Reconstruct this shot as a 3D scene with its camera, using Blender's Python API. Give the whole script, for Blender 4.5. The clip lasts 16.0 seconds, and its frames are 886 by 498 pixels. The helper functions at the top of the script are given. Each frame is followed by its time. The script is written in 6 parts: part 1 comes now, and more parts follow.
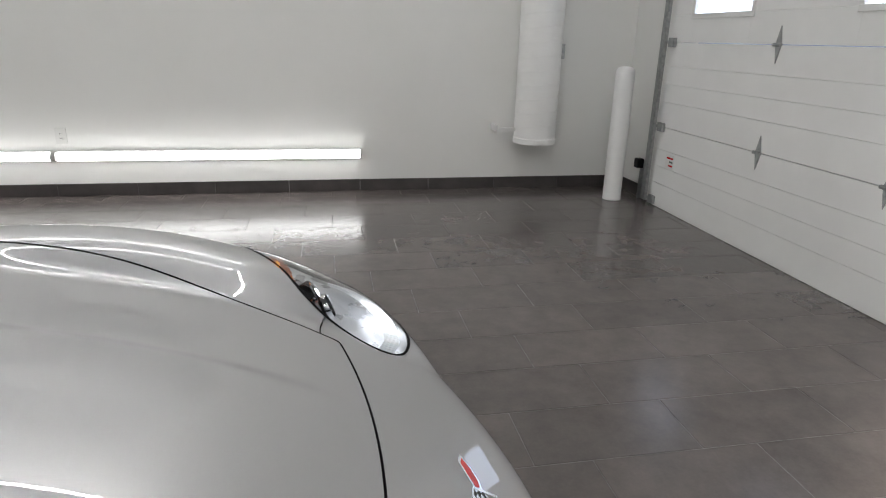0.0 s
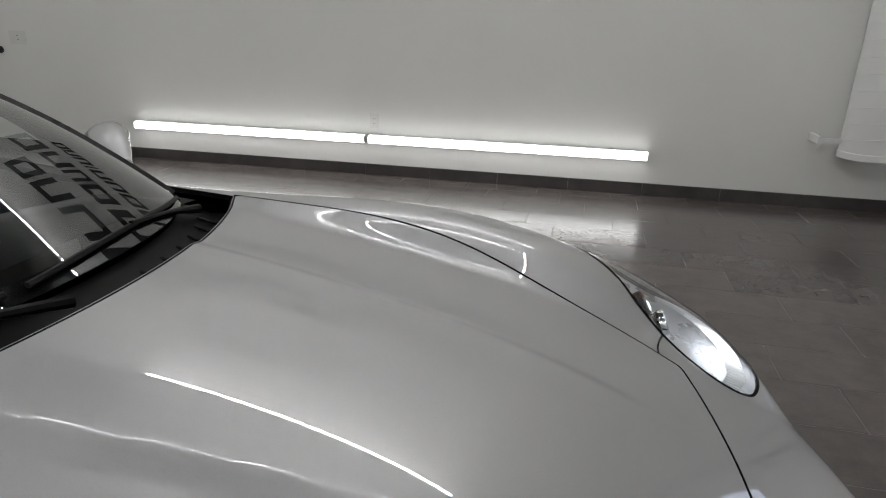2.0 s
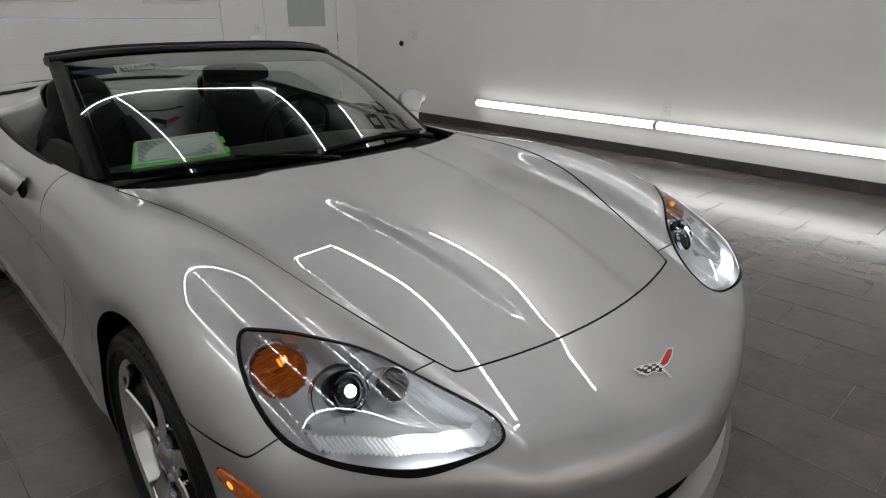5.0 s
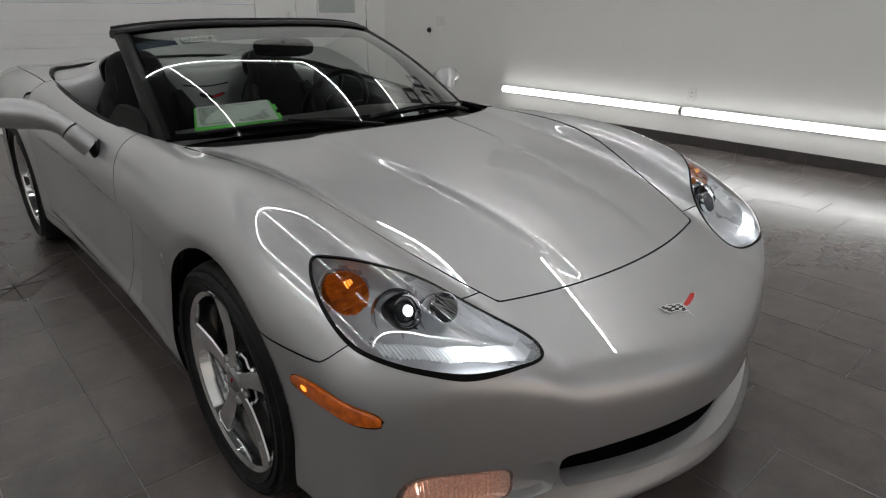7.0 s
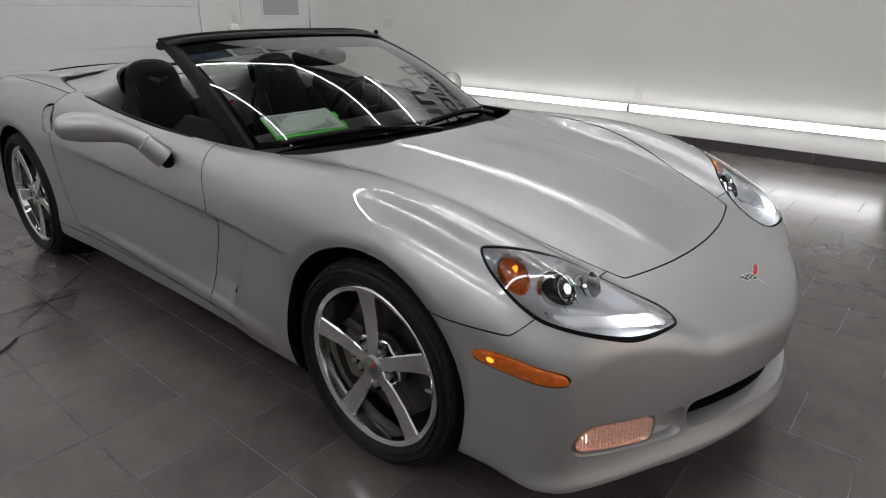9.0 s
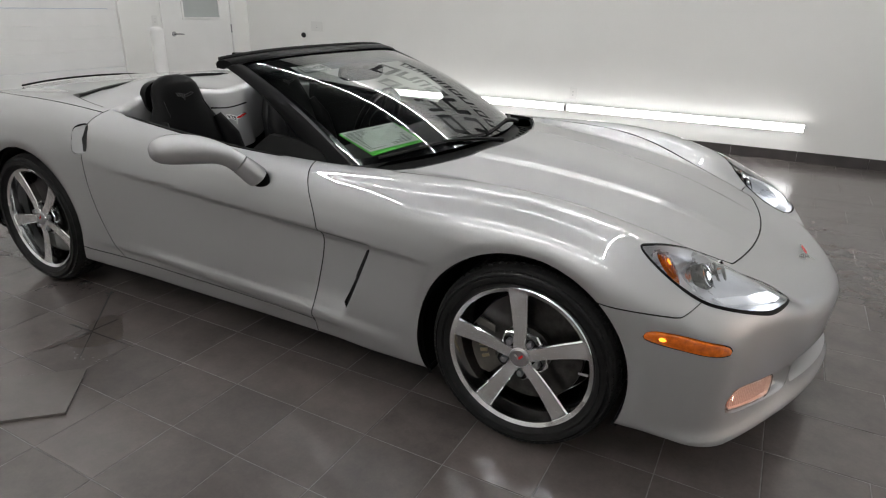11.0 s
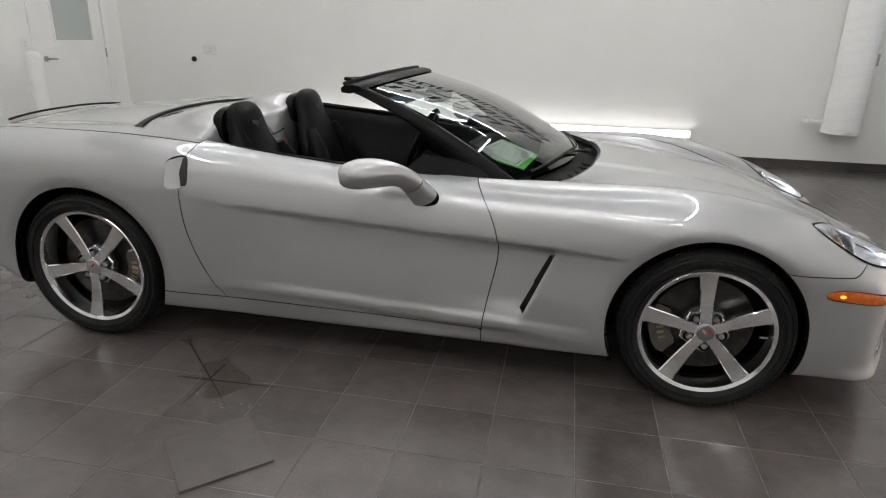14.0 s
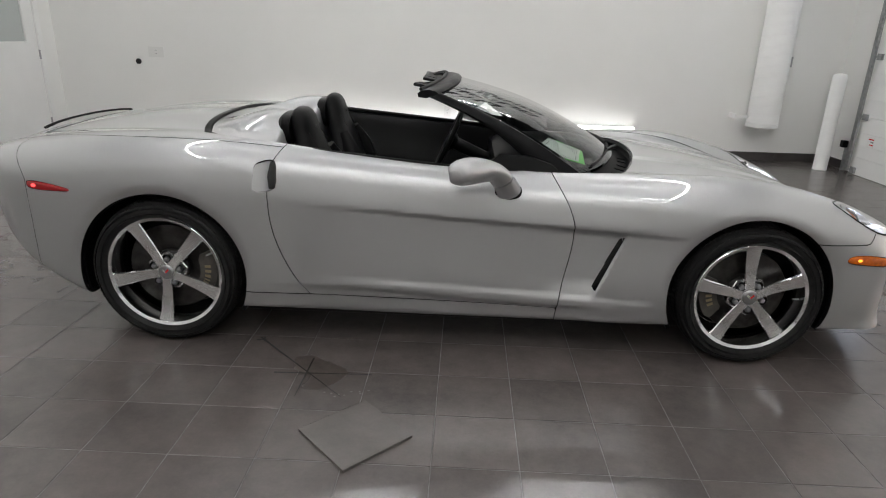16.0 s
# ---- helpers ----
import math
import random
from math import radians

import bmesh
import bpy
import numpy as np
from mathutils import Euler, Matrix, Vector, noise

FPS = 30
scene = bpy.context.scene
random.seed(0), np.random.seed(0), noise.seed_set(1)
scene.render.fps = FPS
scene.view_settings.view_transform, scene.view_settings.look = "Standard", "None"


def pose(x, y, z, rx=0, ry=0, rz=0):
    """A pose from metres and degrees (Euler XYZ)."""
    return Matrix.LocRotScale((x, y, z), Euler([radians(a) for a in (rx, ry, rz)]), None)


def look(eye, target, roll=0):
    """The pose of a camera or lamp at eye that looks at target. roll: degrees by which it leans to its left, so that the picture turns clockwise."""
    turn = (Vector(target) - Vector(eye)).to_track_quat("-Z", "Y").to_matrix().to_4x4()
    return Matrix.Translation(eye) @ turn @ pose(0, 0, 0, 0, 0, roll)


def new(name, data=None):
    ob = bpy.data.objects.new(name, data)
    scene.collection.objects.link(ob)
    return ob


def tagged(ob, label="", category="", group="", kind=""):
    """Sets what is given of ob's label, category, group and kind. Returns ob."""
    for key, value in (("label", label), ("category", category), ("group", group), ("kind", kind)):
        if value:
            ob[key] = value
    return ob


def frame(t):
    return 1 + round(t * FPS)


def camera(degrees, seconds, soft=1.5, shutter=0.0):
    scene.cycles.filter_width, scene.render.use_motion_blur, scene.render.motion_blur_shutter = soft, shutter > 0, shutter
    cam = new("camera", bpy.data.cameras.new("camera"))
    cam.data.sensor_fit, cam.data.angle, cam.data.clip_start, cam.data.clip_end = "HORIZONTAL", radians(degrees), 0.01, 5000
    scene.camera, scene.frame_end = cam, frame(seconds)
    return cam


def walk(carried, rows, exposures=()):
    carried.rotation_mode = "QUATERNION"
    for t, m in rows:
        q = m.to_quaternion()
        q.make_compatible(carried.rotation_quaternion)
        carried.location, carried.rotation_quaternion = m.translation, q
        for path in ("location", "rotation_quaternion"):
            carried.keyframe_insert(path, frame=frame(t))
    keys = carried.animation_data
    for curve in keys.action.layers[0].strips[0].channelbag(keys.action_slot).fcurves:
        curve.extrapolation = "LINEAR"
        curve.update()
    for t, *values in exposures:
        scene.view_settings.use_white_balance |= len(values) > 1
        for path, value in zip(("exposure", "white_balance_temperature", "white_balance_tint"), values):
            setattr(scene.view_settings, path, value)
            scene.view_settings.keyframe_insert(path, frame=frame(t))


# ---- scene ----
cam = camera(71.7, 16.0, soft=1.1)
PATH = [
    (0, (0.55, -0.861, 1.316), (0.908, 0.996, 0.665), 1.4),
    (0.5, (0.433, -0.824, 1.326), (0.575, 1.061, 0.671), 1.4),
    (1, (0.323, -0.739, 1.293), (0.304, 1.149, 0.633), 1.1),
    (1.5, (0.196, -0.715, 1.255), (-0.008, 1.161, 0.593), 1.4),
    (2, (0.321, -0.759, 1.287), (-0.097, 1.077, 0.615), 1.3),
    (2.5, (0.47, -0.828, 1.314), (-0.249, 0.911, 0.635), 1.1),
    (3, (0.609, -0.905, 1.314), (-0.354, 0.711, 0.634), 0.7),
    (3.5, (0.771, -1.096, 1.394), (-0.358, 0.404, 0.703), 0.1),
    (4, (0.965, -1.107, 1.334), (-0.272, 0.311, 0.656), 0.6),
    (4.5, (1.172, -1.174, 1.336), (-0.13, 0.179, 0.648), 0.1),
    (5, (1.335, -1.234, 1.319), (-0.015, 0.064, 0.618), 0.1),
    (7.5, (1.427, -1.478, 1.261), (0.04, -0.233, 0.536), 0.3),
    (8, (1.355, -1.588, 1.262), (0.027, -0.28, 0.536), 0.2),
    (8.5, (1.258, -1.754, 1.276), (0.006, -0.374, 0.547), 0.5),
    (9, (1.161, -1.955, 1.319), (-0.029, -0.522, 0.591), 0.5),
    (11.5, (0.409, -2.647, 1.409), (-0.39, -0.957, 0.698), 1.1),
    (12, (0.191, -2.732, 1.386), (-0.522, -0.991, 0.708), 1.1),
    (12.5, (-0.005, -2.825, 1.381), (-0.628, -1.046, 0.712), 1.2),
    (13, (-0.184, -2.973, 1.396), (-0.723, -1.165, 0.73), 1.2),
    (13.5, (-0.357, -3.092, 1.411), (-0.82, -1.263, 0.746), 1.2),
    (14, (-0.592, -3.163, 1.394), (-0.953, -1.311, 0.732), 1.3),
    (14.5, (-0.79, -3.263, 1.407), (-1.062, -1.394, 0.748), 1.5),
    (15, (-0.988, -3.409, 1.428), (-1.187, -1.531, 0.769), 1.4),
    (15.5, (-1.141, -3.488, 1.429), (-1.263, -1.605, 0.768), 1.4),
    (16, (-1.319, -3.491, 1.418), (-1.377, -1.602, 0.761), 1.6),
]
walk(cam, [(t, look(eye, target, roll)) for t, eye, target, roll in PATH],
     [(0.0, -0.12), (0.9, -0.15), (1.3, -0.45), (2.0, -0.56), (5.0, -0.55), (7.5, -0.56), (8.0, -0.47), (9.0, -0.26), (11.5, 0.15), (16.0, 0.2)])

# ---- world and white balance ----
world = bpy.data.worlds.new("world")
scene.world = world
world.use_nodes = True
world.node_tree.nodes["Background"].inputs[0].default_value = (0.55, 0.65, 0.9, 1)
world.node_tree.nodes["Background"].inputs[1].default_value = 0.6
scene.view_settings.exposure = 0.0


# the car's lit headlamps and fog lamps throw their beams on the garage door
def beam(name, at, power, color, spread, dip):
    data = bpy.data.lights.new(name, "SPOT")
    data.energy, data.color, data.spot_size, data.spot_blend, data.shadow_soft_size = power, color, radians(spread), 0.9, 0.03
    new(name, data).matrix_basis = Matrix.Translation(at) @ pose(0, 0, 0, 0, dip - 90, 0)


for lamp_y in (-1, 1):
    beam("low_beam", (0.78, 0.66 * lamp_y, 0.66), 70.0, (0.95, 0.97, 1.0), 56, -4)
    beam("fog_beam", (0.86, 0.70 * lamp_y, 0.32), 210.0, (1.0, 0.76, 0.60), 48, -13)


# ---- materials ----
def material(name, color, rough=0.5, metal=0.0, coat=0.0, spec=0.5):
    m = bpy.data.materials.new(name)
    m.use_nodes = True
    b = m.node_tree.nodes["Principled BSDF"]
    b.inputs["Base Color"].default_value = (*color, 1)
    b.inputs["Roughness"].default_value = rough
    b.inputs["Metallic"].default_value = metal
    b.inputs["Coat Weight"].default_value = coat
    b.inputs["Coat Roughness"].default_value = 0.02
    b.inputs["Specular IOR Level"].default_value = spec
    return m


def node(m, kind, **values):
    n = m.node_tree.nodes.new(kind)
    for key, value in values.items():
        n.inputs[key.replace("_", " ")].default_value = value
    return n


def link(m, a, b):
    m.node_tree.links.new(a, b)


def vary(m, scale, low, high, detail=6.0, socket="Base Color", coords="Object", stretch=(1, 1, 1)):
    """Noise between two colours (or two numbers) into a socket of the material."""
    b = m.node_tree.nodes["Principled BSDF"]
    tex = m.node_tree.nodes.new("ShaderNodeTexCoord")
    mapping = node(m, "ShaderNodeMapping", Scale=stretch)
    link(m, tex.outputs[coords], mapping.inputs[0])
    n = node(m, "ShaderNodeTexNoise", Scale=scale, Detail=detail, Roughness=0.6)
    link(m, mapping.outputs[0], n.inputs["Vector"])
    if isinstance(low, tuple):
        mix = m.node_tree.nodes.new("ShaderNodeMix")
        mix.data_type = "RGBA"
        mix.inputs[6].default_value, mix.inputs[7].default_value = (*low, 1), (*high, 1)
        ramp = node(m, "ShaderNodeMapRange", From_Min=0.3, From_Max=0.7)
        link(m, n.outputs[0], ramp.inputs[0])
        link(m, ramp.outputs[0], mix.inputs[0])
        link(m, mix.outputs[2], b.inputs[socket])
        return mix
    ramp = node(m, "ShaderNodeMapRange", From_Min=0.3, From_Max=0.7, To_Min=low, To_Max=high)
    link(m, n.outputs[0], ramp.inputs[0])
    link(m, ramp.outputs[0], b.inputs[socket])
    return ramp


def relief(m, scale, strength, distance=0.002, coords="Object", detail=3.0, coat=False):
    b = m.node_tree.nodes["Principled BSDF"]
    tex = m.node_tree.nodes.new("ShaderNodeTexCoord")
    n = node(m, "ShaderNodeTexNoise", Scale=scale, Detail=detail)
    link(m, tex.outputs[coords], n.inputs["Vector"])
    bump = node(m, "ShaderNodeBump", Strength=strength, Distance=distance)
    link(m, n.outputs[0], bump.inputs["Height"])
    link(m, bump.outputs[0], b.inputs["Normal"])
    if coat:
        link(m, bump.outputs[0], b.inputs["Coat Normal"])


def glow(name, color, strength):
    m = material(name, color, 0.4)
    b = m.node_tree.nodes["Principled BSDF"]
    b.inputs["Emission Color"].default_value = (*color, 1)
    b.inputs["Emission Strength"].default_value = strength
    return m


def clear_glass(name, tint, gloss=1.0, rough=0.0):
    """Thin pane: tinted see-through with a mirror by Fresnel."""
    m = bpy.data.materials.new(name)
    m.use_nodes = True
    nodes = m.node_tree.nodes
    nodes.clear()
    out = nodes.new("ShaderNodeOutputMaterial")
    clear = nodes.new("ShaderNodeBsdfTransparent")
    clear.inputs[0].default_value = (*tint, 1)
    shine = nodes.new("ShaderNodeBsdfGlossy")
    shine.inputs["Roughness"].default_value = rough
    fres = nodes.new("ShaderNodeFresnel")
    fres.inputs["IOR"].default_value = 1.52
    k = nodes.new("ShaderNodeMath")
    k.operation, k.use_clamp = "MULTIPLY", True
    k.inputs[1].default_value = gloss
    mix = nodes.new("ShaderNodeMixShader")
    link(m, fres.outputs[0], k.inputs[0])
    link(m, k.outputs[0], mix.inputs[0])
    link(m, clear.outputs[0], mix.inputs[1])
    link(m, shine.outputs[0], mix.inputs[2])
    link(m, mix.outputs[0], out.inputs[0])
    return m


WALL = material("wall paint", (0.78, 0.78, 0.76), 0.55)
vary(WALL, 0.7, (0.76, 0.76, 0.74), (0.80, 0.80, 0.78), coords="Object")
relief(WALL, 90, 0.12, 0.002)
CEIL = material("ceiling paint", (0.03, 0.03, 0.031), 0.6)
vary(CEIL, 2.0, (0.025, 0.025, 0.026), (0.04, 0.04, 0.041))
BASE = material("baseboard tile", (0.05, 0.045, 0.045), 0.3)
vary(BASE, 6.0, (0.04, 0.036, 0.036), (0.07, 0.062, 0.06))
GROUT = material("grout", (0.16, 0.15, 0.144), 0.75)
vary(GROUT, 9.0, (0.07, 0.065, 0.062), (0.18, 0.168, 0.16))


def tile_material(name, dark, light):
    """Porcelain: tone by tile, wide clouds, brushed mottling and fine grain."""
    m = material(name, dark, 0.21, spec=0.85)
    b = m.node_tree.nodes["Principled BSDF"]
    info = m.node_tree.nodes.new("ShaderNodeObjectInfo")
    geo = m.node_tree.nodes.new("ShaderNodeNewGeometry")

    def noise(scale, detail, weight, rough=0.6):
        n = node(m, "ShaderNodeTexNoise", Scale=scale, Detail=detail, Roughness=rough)
        link(m, geo.outputs["Position"], n.inputs["Vector"])
        k = node(m, "ShaderNodeMath")
        k.operation = "MULTIPLY_ADD"
        k.inputs[1].default_value, k.inputs[2].default_value = weight, -0.5 * weight
        link(m, n.outputs[0], k.inputs[0])
        return n, k

    def total(a, b):
        k = node(m, "ShaderNodeMath")
        k.operation = "ADD"
        link(m, a.outputs[0], k.inputs[0])
        if isinstance(b, float):
            k.inputs[1].default_value = b
        else:
            link(m, b.outputs[0], k.inputs[1])
        return k
    wide, kw = noise(1.1, 3.0, 0.9)
    mid, km = noise(6.5, 8.0, 1.3, 0.72)
    fine, kf = noise(85.0, 5.0, 0.35)
    add = node(m, "ShaderNodeMath")
    add.operation = "ADD"
    link(m, info.outputs["Random"], add.inputs[0])
    link(m, geo.outputs["Random Per Island"], add.inputs[1])
    wave = node(m, "ShaderNodeMath")
    wave.operation = "FRACT"
    link(m, add.outputs[0], wave.inputs[0])
    tone = node(m, "ShaderNodeMath")
    tone.operation = "MULTIPLY_ADD"
    tone.inputs[1].default_value, tone.inputs[2].default_value = 0.36, -0.18
    link(m, wave.outputs[0], tone.inputs[0])
    amount = total(total(total(kw, km), total(kf, tone)), 0.5)
    mix = m.node_tree.nodes.new("ShaderNodeMix")
    mix.data_type = "RGBA"
    mix.inputs[6].default_value, mix.inputs[7].default_value = (*dark, 1), (*light, 1)
    link(m, amount.outputs[0], mix.inputs[0])
    link(m, mix.outputs[2], b.inputs["Base Color"])
    r = node(m, "ShaderNodeMapRange", From_Min=0.2, From_Max=0.8, To_Min=0.19, To_Max=0.25)
    link(m, mid.outputs[0], r.inputs[0])
    link(m, r.outputs[0], b.inputs["Roughness"])
    bump = node(m, "ShaderNodeBump", Strength=0.012, Distance=0.001)
    link(m, fine.outputs[0], bump.inputs["Height"])
    link(m, bump.outputs[0], b.inputs["Normal"])
    return m


TILE = tile_material("slate-grey porcelain", (0.063, 0.055, 0.053), (0.138, 0.117, 0.110))
CUT_TILE = tile_material("loose porcelain", (0.078, 0.069, 0.065), (0.135, 0.118, 0.110))
WORN = material("worn tile glaze", (0.045, 0.036, 0.032), 0.32)
vary(WORN, 22.0, (0.036, 0.029, 0.026), (0.085, 0.068, 0.06), detail=8.0)
PAINT = material("silver paint", (0.44, 0.442, 0.447), 0.46, metal=0.80, coat=1.0)
vary(PAINT, 900.0, (0.42, 0.422, 0.427), (0.46, 0.462, 0.467), detail=1.0)
PAINT.node_tree.nodes["Principled BSDF"].inputs["Coat IOR"].default_value = 1.85
PAINT.node_tree.nodes["Principled BSDF"].inputs["Coat Roughness"].default_value = 0.003
BLACK = material("black trim", (0.005, 0.005, 0.0055), 0.4, spec=0.09)
vary(BLACK, 60.0, 0.3, 0.42, socket="Roughness")
THREAD = material("grey stitching", (0.07, 0.07, 0.072), 0.7)
vary(THREAD, 300.0, (0.05, 0.05, 0.052), (0.09, 0.09, 0.092))
GLOSS = material("gloss black", (0.006, 0.006, 0.007), 0.08)
RUBBER = material("rubber", (0.010, 0.010, 0.010), 0.58, spec=0.22)
vary(RUBBER, 30.0, (0.007, 0.007, 0.0073), (0.015, 0.0148, 0.0147))
GASKET = material("rubber seal", (0.004, 0.004, 0.004), 0.5, spec=0.1)
CHROME = material("chrome", (0.86, 0.87, 0.88), 0.06, metal=1.0)
vary(CHROME, 14.0, 0.08, 0.14, socket="Roughness")
STEEL = material("brushed steel", (0.36, 0.36, 0.37), 0.36, metal=1.0)
vary(STEEL, 40.0, 0.26, 0.46, socket="Roughness", stretch=(1, 8, 1))
IRON = material("brake disc iron", (0.05, 0.048, 0.046), 0.35, metal=0.9)
vary(IRON, 25.0, (0.03, 0.028, 0.027), (0.07, 0.066, 0.063))
CALIPER = material("caliper", (0.09, 0.08, 0.07), 0.5, metal=0.4)
vary(CALIPER, 18.0, (0.06, 0.055, 0.05), (0.12, 0.11, 0.095))
BRONZE = material("bronze lettering paint", (0.30, 0.24, 0.15), 0.5, metal=0.3)
LEATHER = material("black leather", (0.005, 0.005, 0.0053), 0.38, spec=0.10)
relief(LEATHER, 320, 0.2, 0.001)
CLOTH = material("black cloth top", (0.006, 0.006, 0.0065), 0.85, spec=0.08)
relief(CLOTH, 600, 0.4, 0.001)
AMBER = material("amber lens", (0.55, 0.13, 0.006), 0.12, coat=0.5)
vary(AMBER, 60.0, (0.42, 0.075, 0.004), (0.78, 0.17, 0.01))
RED = material("red lens", (0.35, 0.008, 0.012), 0.12, coat=0.5)
REFLECTOR = material("lamp reflector", (0.74, 0.75, 0.77), 0.3, metal=0.5)
vary(REFLECTOR, 8.0, 0.22, 0.4, socket="Roughness")
BOWL = material("reflector bowl", (0.62, 0.63, 0.65), 0.16, metal=0.9)
vary(BOWL, 9.0, 0.12, 0.22, socket="Roughness")
WINDSCREEN = clear_glass("laminated glass", (0.56, 0.61, 0.58), 1.6)
BAND = clear_glass("shade band", (0.13, 0.17, 0.24), 0.0)
LENS = clear_glass("lamp lens", (0.94, 0.95, 0.96), 2.2)
FILM = clear_glass("plastic film", (0.80, 0.84, 0.80), 0.8, 0.35)
WHITE = material("white enamel", (0.8, 0.8, 0.79), 0.35)
vary(WHITE, 4.0, (0.77, 0.77, 0.76), (0.82, 0.82, 0.81))
DOORWHITE = material("white door paint", (0.78, 0.78, 0.77), 0.4)
vary(DOORWHITE, 3.0, (0.76, 0.76, 0.75), (0.8, 0.8, 0.79))
FROST = material("frosted pane", (0.42, 0.45, 0.44), 0.35)
vary(FROST, 90.0, (0.38, 0.41, 0.4), (0.47, 0.5, 0.49))
GALV = material("galvanised steel", (0.38, 0.39, 0.39), 0.45, metal=0.9)
vary(GALV, 30.0, (0.28, 0.29, 0.29), (0.45, 0.46, 0.46))
PLASTIC = material("white plastic", (0.72, 0.72, 0.7), 0.3)
SIGN = material("sign black", (0.015, 0.015, 0.016), 0.4)
BADGE_RED = material("enamel red", (0.55, 0.02, 0.02), 0.15, coat=0.6)
PAPER = material("paper", (0.62, 0.66, 0.62), 0.6)
vary(PAPER, 12.0, (0.56, 0.6, 0.56), (0.66, 0.7, 0.66))
INK = material("grey ink", (0.12, 0.14, 0.13), 0.6)
GREEN = material("green card", (0.12, 0.65, 0.08), 0.5)
SKY = glow("daylight pane", (0.72, 0.8, 1.0), 2.2)
TUBE = glow("tube light", (0.997, 0.993, 0.988), 70.0)
LOW_TUBE = glow("low tube light", (0.997, 0.993, 0.988), 10.5)
LOWBEAM = glow("headlamp glow", (0.95, 0.97, 1.0), 4.0)
STRIPS = [glow("lit light strip", (0.95, 0.97, 1.0), e) for e in (0.12, 0.35, 0.8, 1.6, 2.6)]
FOGMAT = glow("fog lamp reflector", (0.85, 0.5, 0.38), 0.18)
vary(FOGMAT, 160.0, (0.35, 0.2, 0.15), (0.9, 0.62, 0.52))
FOGBULB = glow("fog lamp bulb", (1.0, 0.80, 0.66), 5.0)
LENS_RIM = clear_glass("moulded lens", (0.80, 0.72, 0.68), 2.2, 0.05)
FOGMAT.node_tree.nodes["Principled BSDF"].inputs["Metallic"].default_value = 0.6
FOGMAT.node_tree.nodes["Principled BSDF"].inputs["Roughness"].default_value = 0.25
AMBERGLOW = glow("amber lamp glow", (1.0, 0.36, 0.03), 1.8)
REDGLOW = glow("red lamp glow", (1.0, 0.05, 0.05), 3.0)


# ---- building tools ----
def link_mesh(name, verts, faces, mat, parent=None, label="", smooth=False, normals=None):
    me = bpy.data.meshes.new(name)
    me.from_pydata([tuple(map(float, v)) for v in verts], [], [tuple(map(int, f)) for f in faces])
    me.materials.append(mat)
    if smooth:
        me.polygons.foreach_set("use_smooth", [True] * len(me.polygons))
    if normals is not None:
        me.normals_split_custom_set_from_vertices([tuple(map(float, n)) for n in normals])
    ob = new(name, me)
    if parent is not None:
        ob.parent = parent
    if label:
        tagged(ob, label)
    return ob


def part(name, bm, mat, parent=None, label="", smooth=False, sharp=35):
    me = bpy.data.meshes.new(name)
    bmesh.ops.recalc_face_normals(bm, faces=bm.faces[:])
    if smooth:
        for f in bm.faces:
            f.smooth = True
        for e in bm.edges:
            if len(e.link_faces) == 2 and e.calc_face_angle(0) > radians(sharp):
                e.smooth = False
    bm.to_mesh(me)
    bm.free()
    me.materials.append(mat)
    ob = new(name, me)
    if parent is not None:
        ob.parent = parent
    if label:
        tagged(ob, label)
    return ob


def thing(name, label, category, at=(0, 0, 0), group="", kind=""):
    ob = new(name)
    ob.empty_display_size = 0.1
    ob.matrix_basis = pose(*at)
    return tagged(ob, label, category, group, kind)


def box(bm, x0, x1, y0, y1, z0, z1, bevel=0.0, m=None):
    r = bmesh.ops.create_cube(bm, size=1.0)
    vs = r["verts"]
    for v in vs:
        v.co = Vector(((x0 + x1) / 2 + v.co.x * (x1 - x0), (y0 + y1) / 2 + v.co.y * (y1 - y0), (z0 + z1) / 2 + v.co.z * (z1 - z0)))
    if bevel:
        es = list({e for v in vs for e in v.link_edges})
        made = bmesh.ops.bevel(bm, geom=es, offset=bevel, segments=2, affect="EDGES", profile=0.5)
        vs = list({v for f in made["faces"] for v in f.verts} | {v for v in vs if v.is_valid})
    if m is not None:
        for v in vs:
            v.co = m @ v.co
    return vs


def lathe(bm, profile, steps=48, axis="z", m=None, closed=True):
    """Turn a profile of (radius, height) round an axis."""
    rings = []
    for r, h in profile:
        ring = []
        for i in range(steps):
            a = 2 * math.pi * i / steps
            p = {"z": (r * math.cos(a), r * math.sin(a), h), "y": (r * math.cos(a), h, r * math.sin(a)), "x": (h, r * math.cos(a), r * math.sin(a))}[axis]
            co = Vector(p)
            ring.append(bm.verts.new(m @ co if m is not None else co))
        rings.append(ring)
    for a, b in zip(rings, rings[1:]):
        for i in range(steps):
            j = (i + 1) % steps
            bm.faces.new((a[i], a[j], b[j], b[i]))
    if closed:
        for ring in (rings[0], rings[-1]):
            if len(set(ring)) > 2:
                bm.faces.new(ring)
    return rings


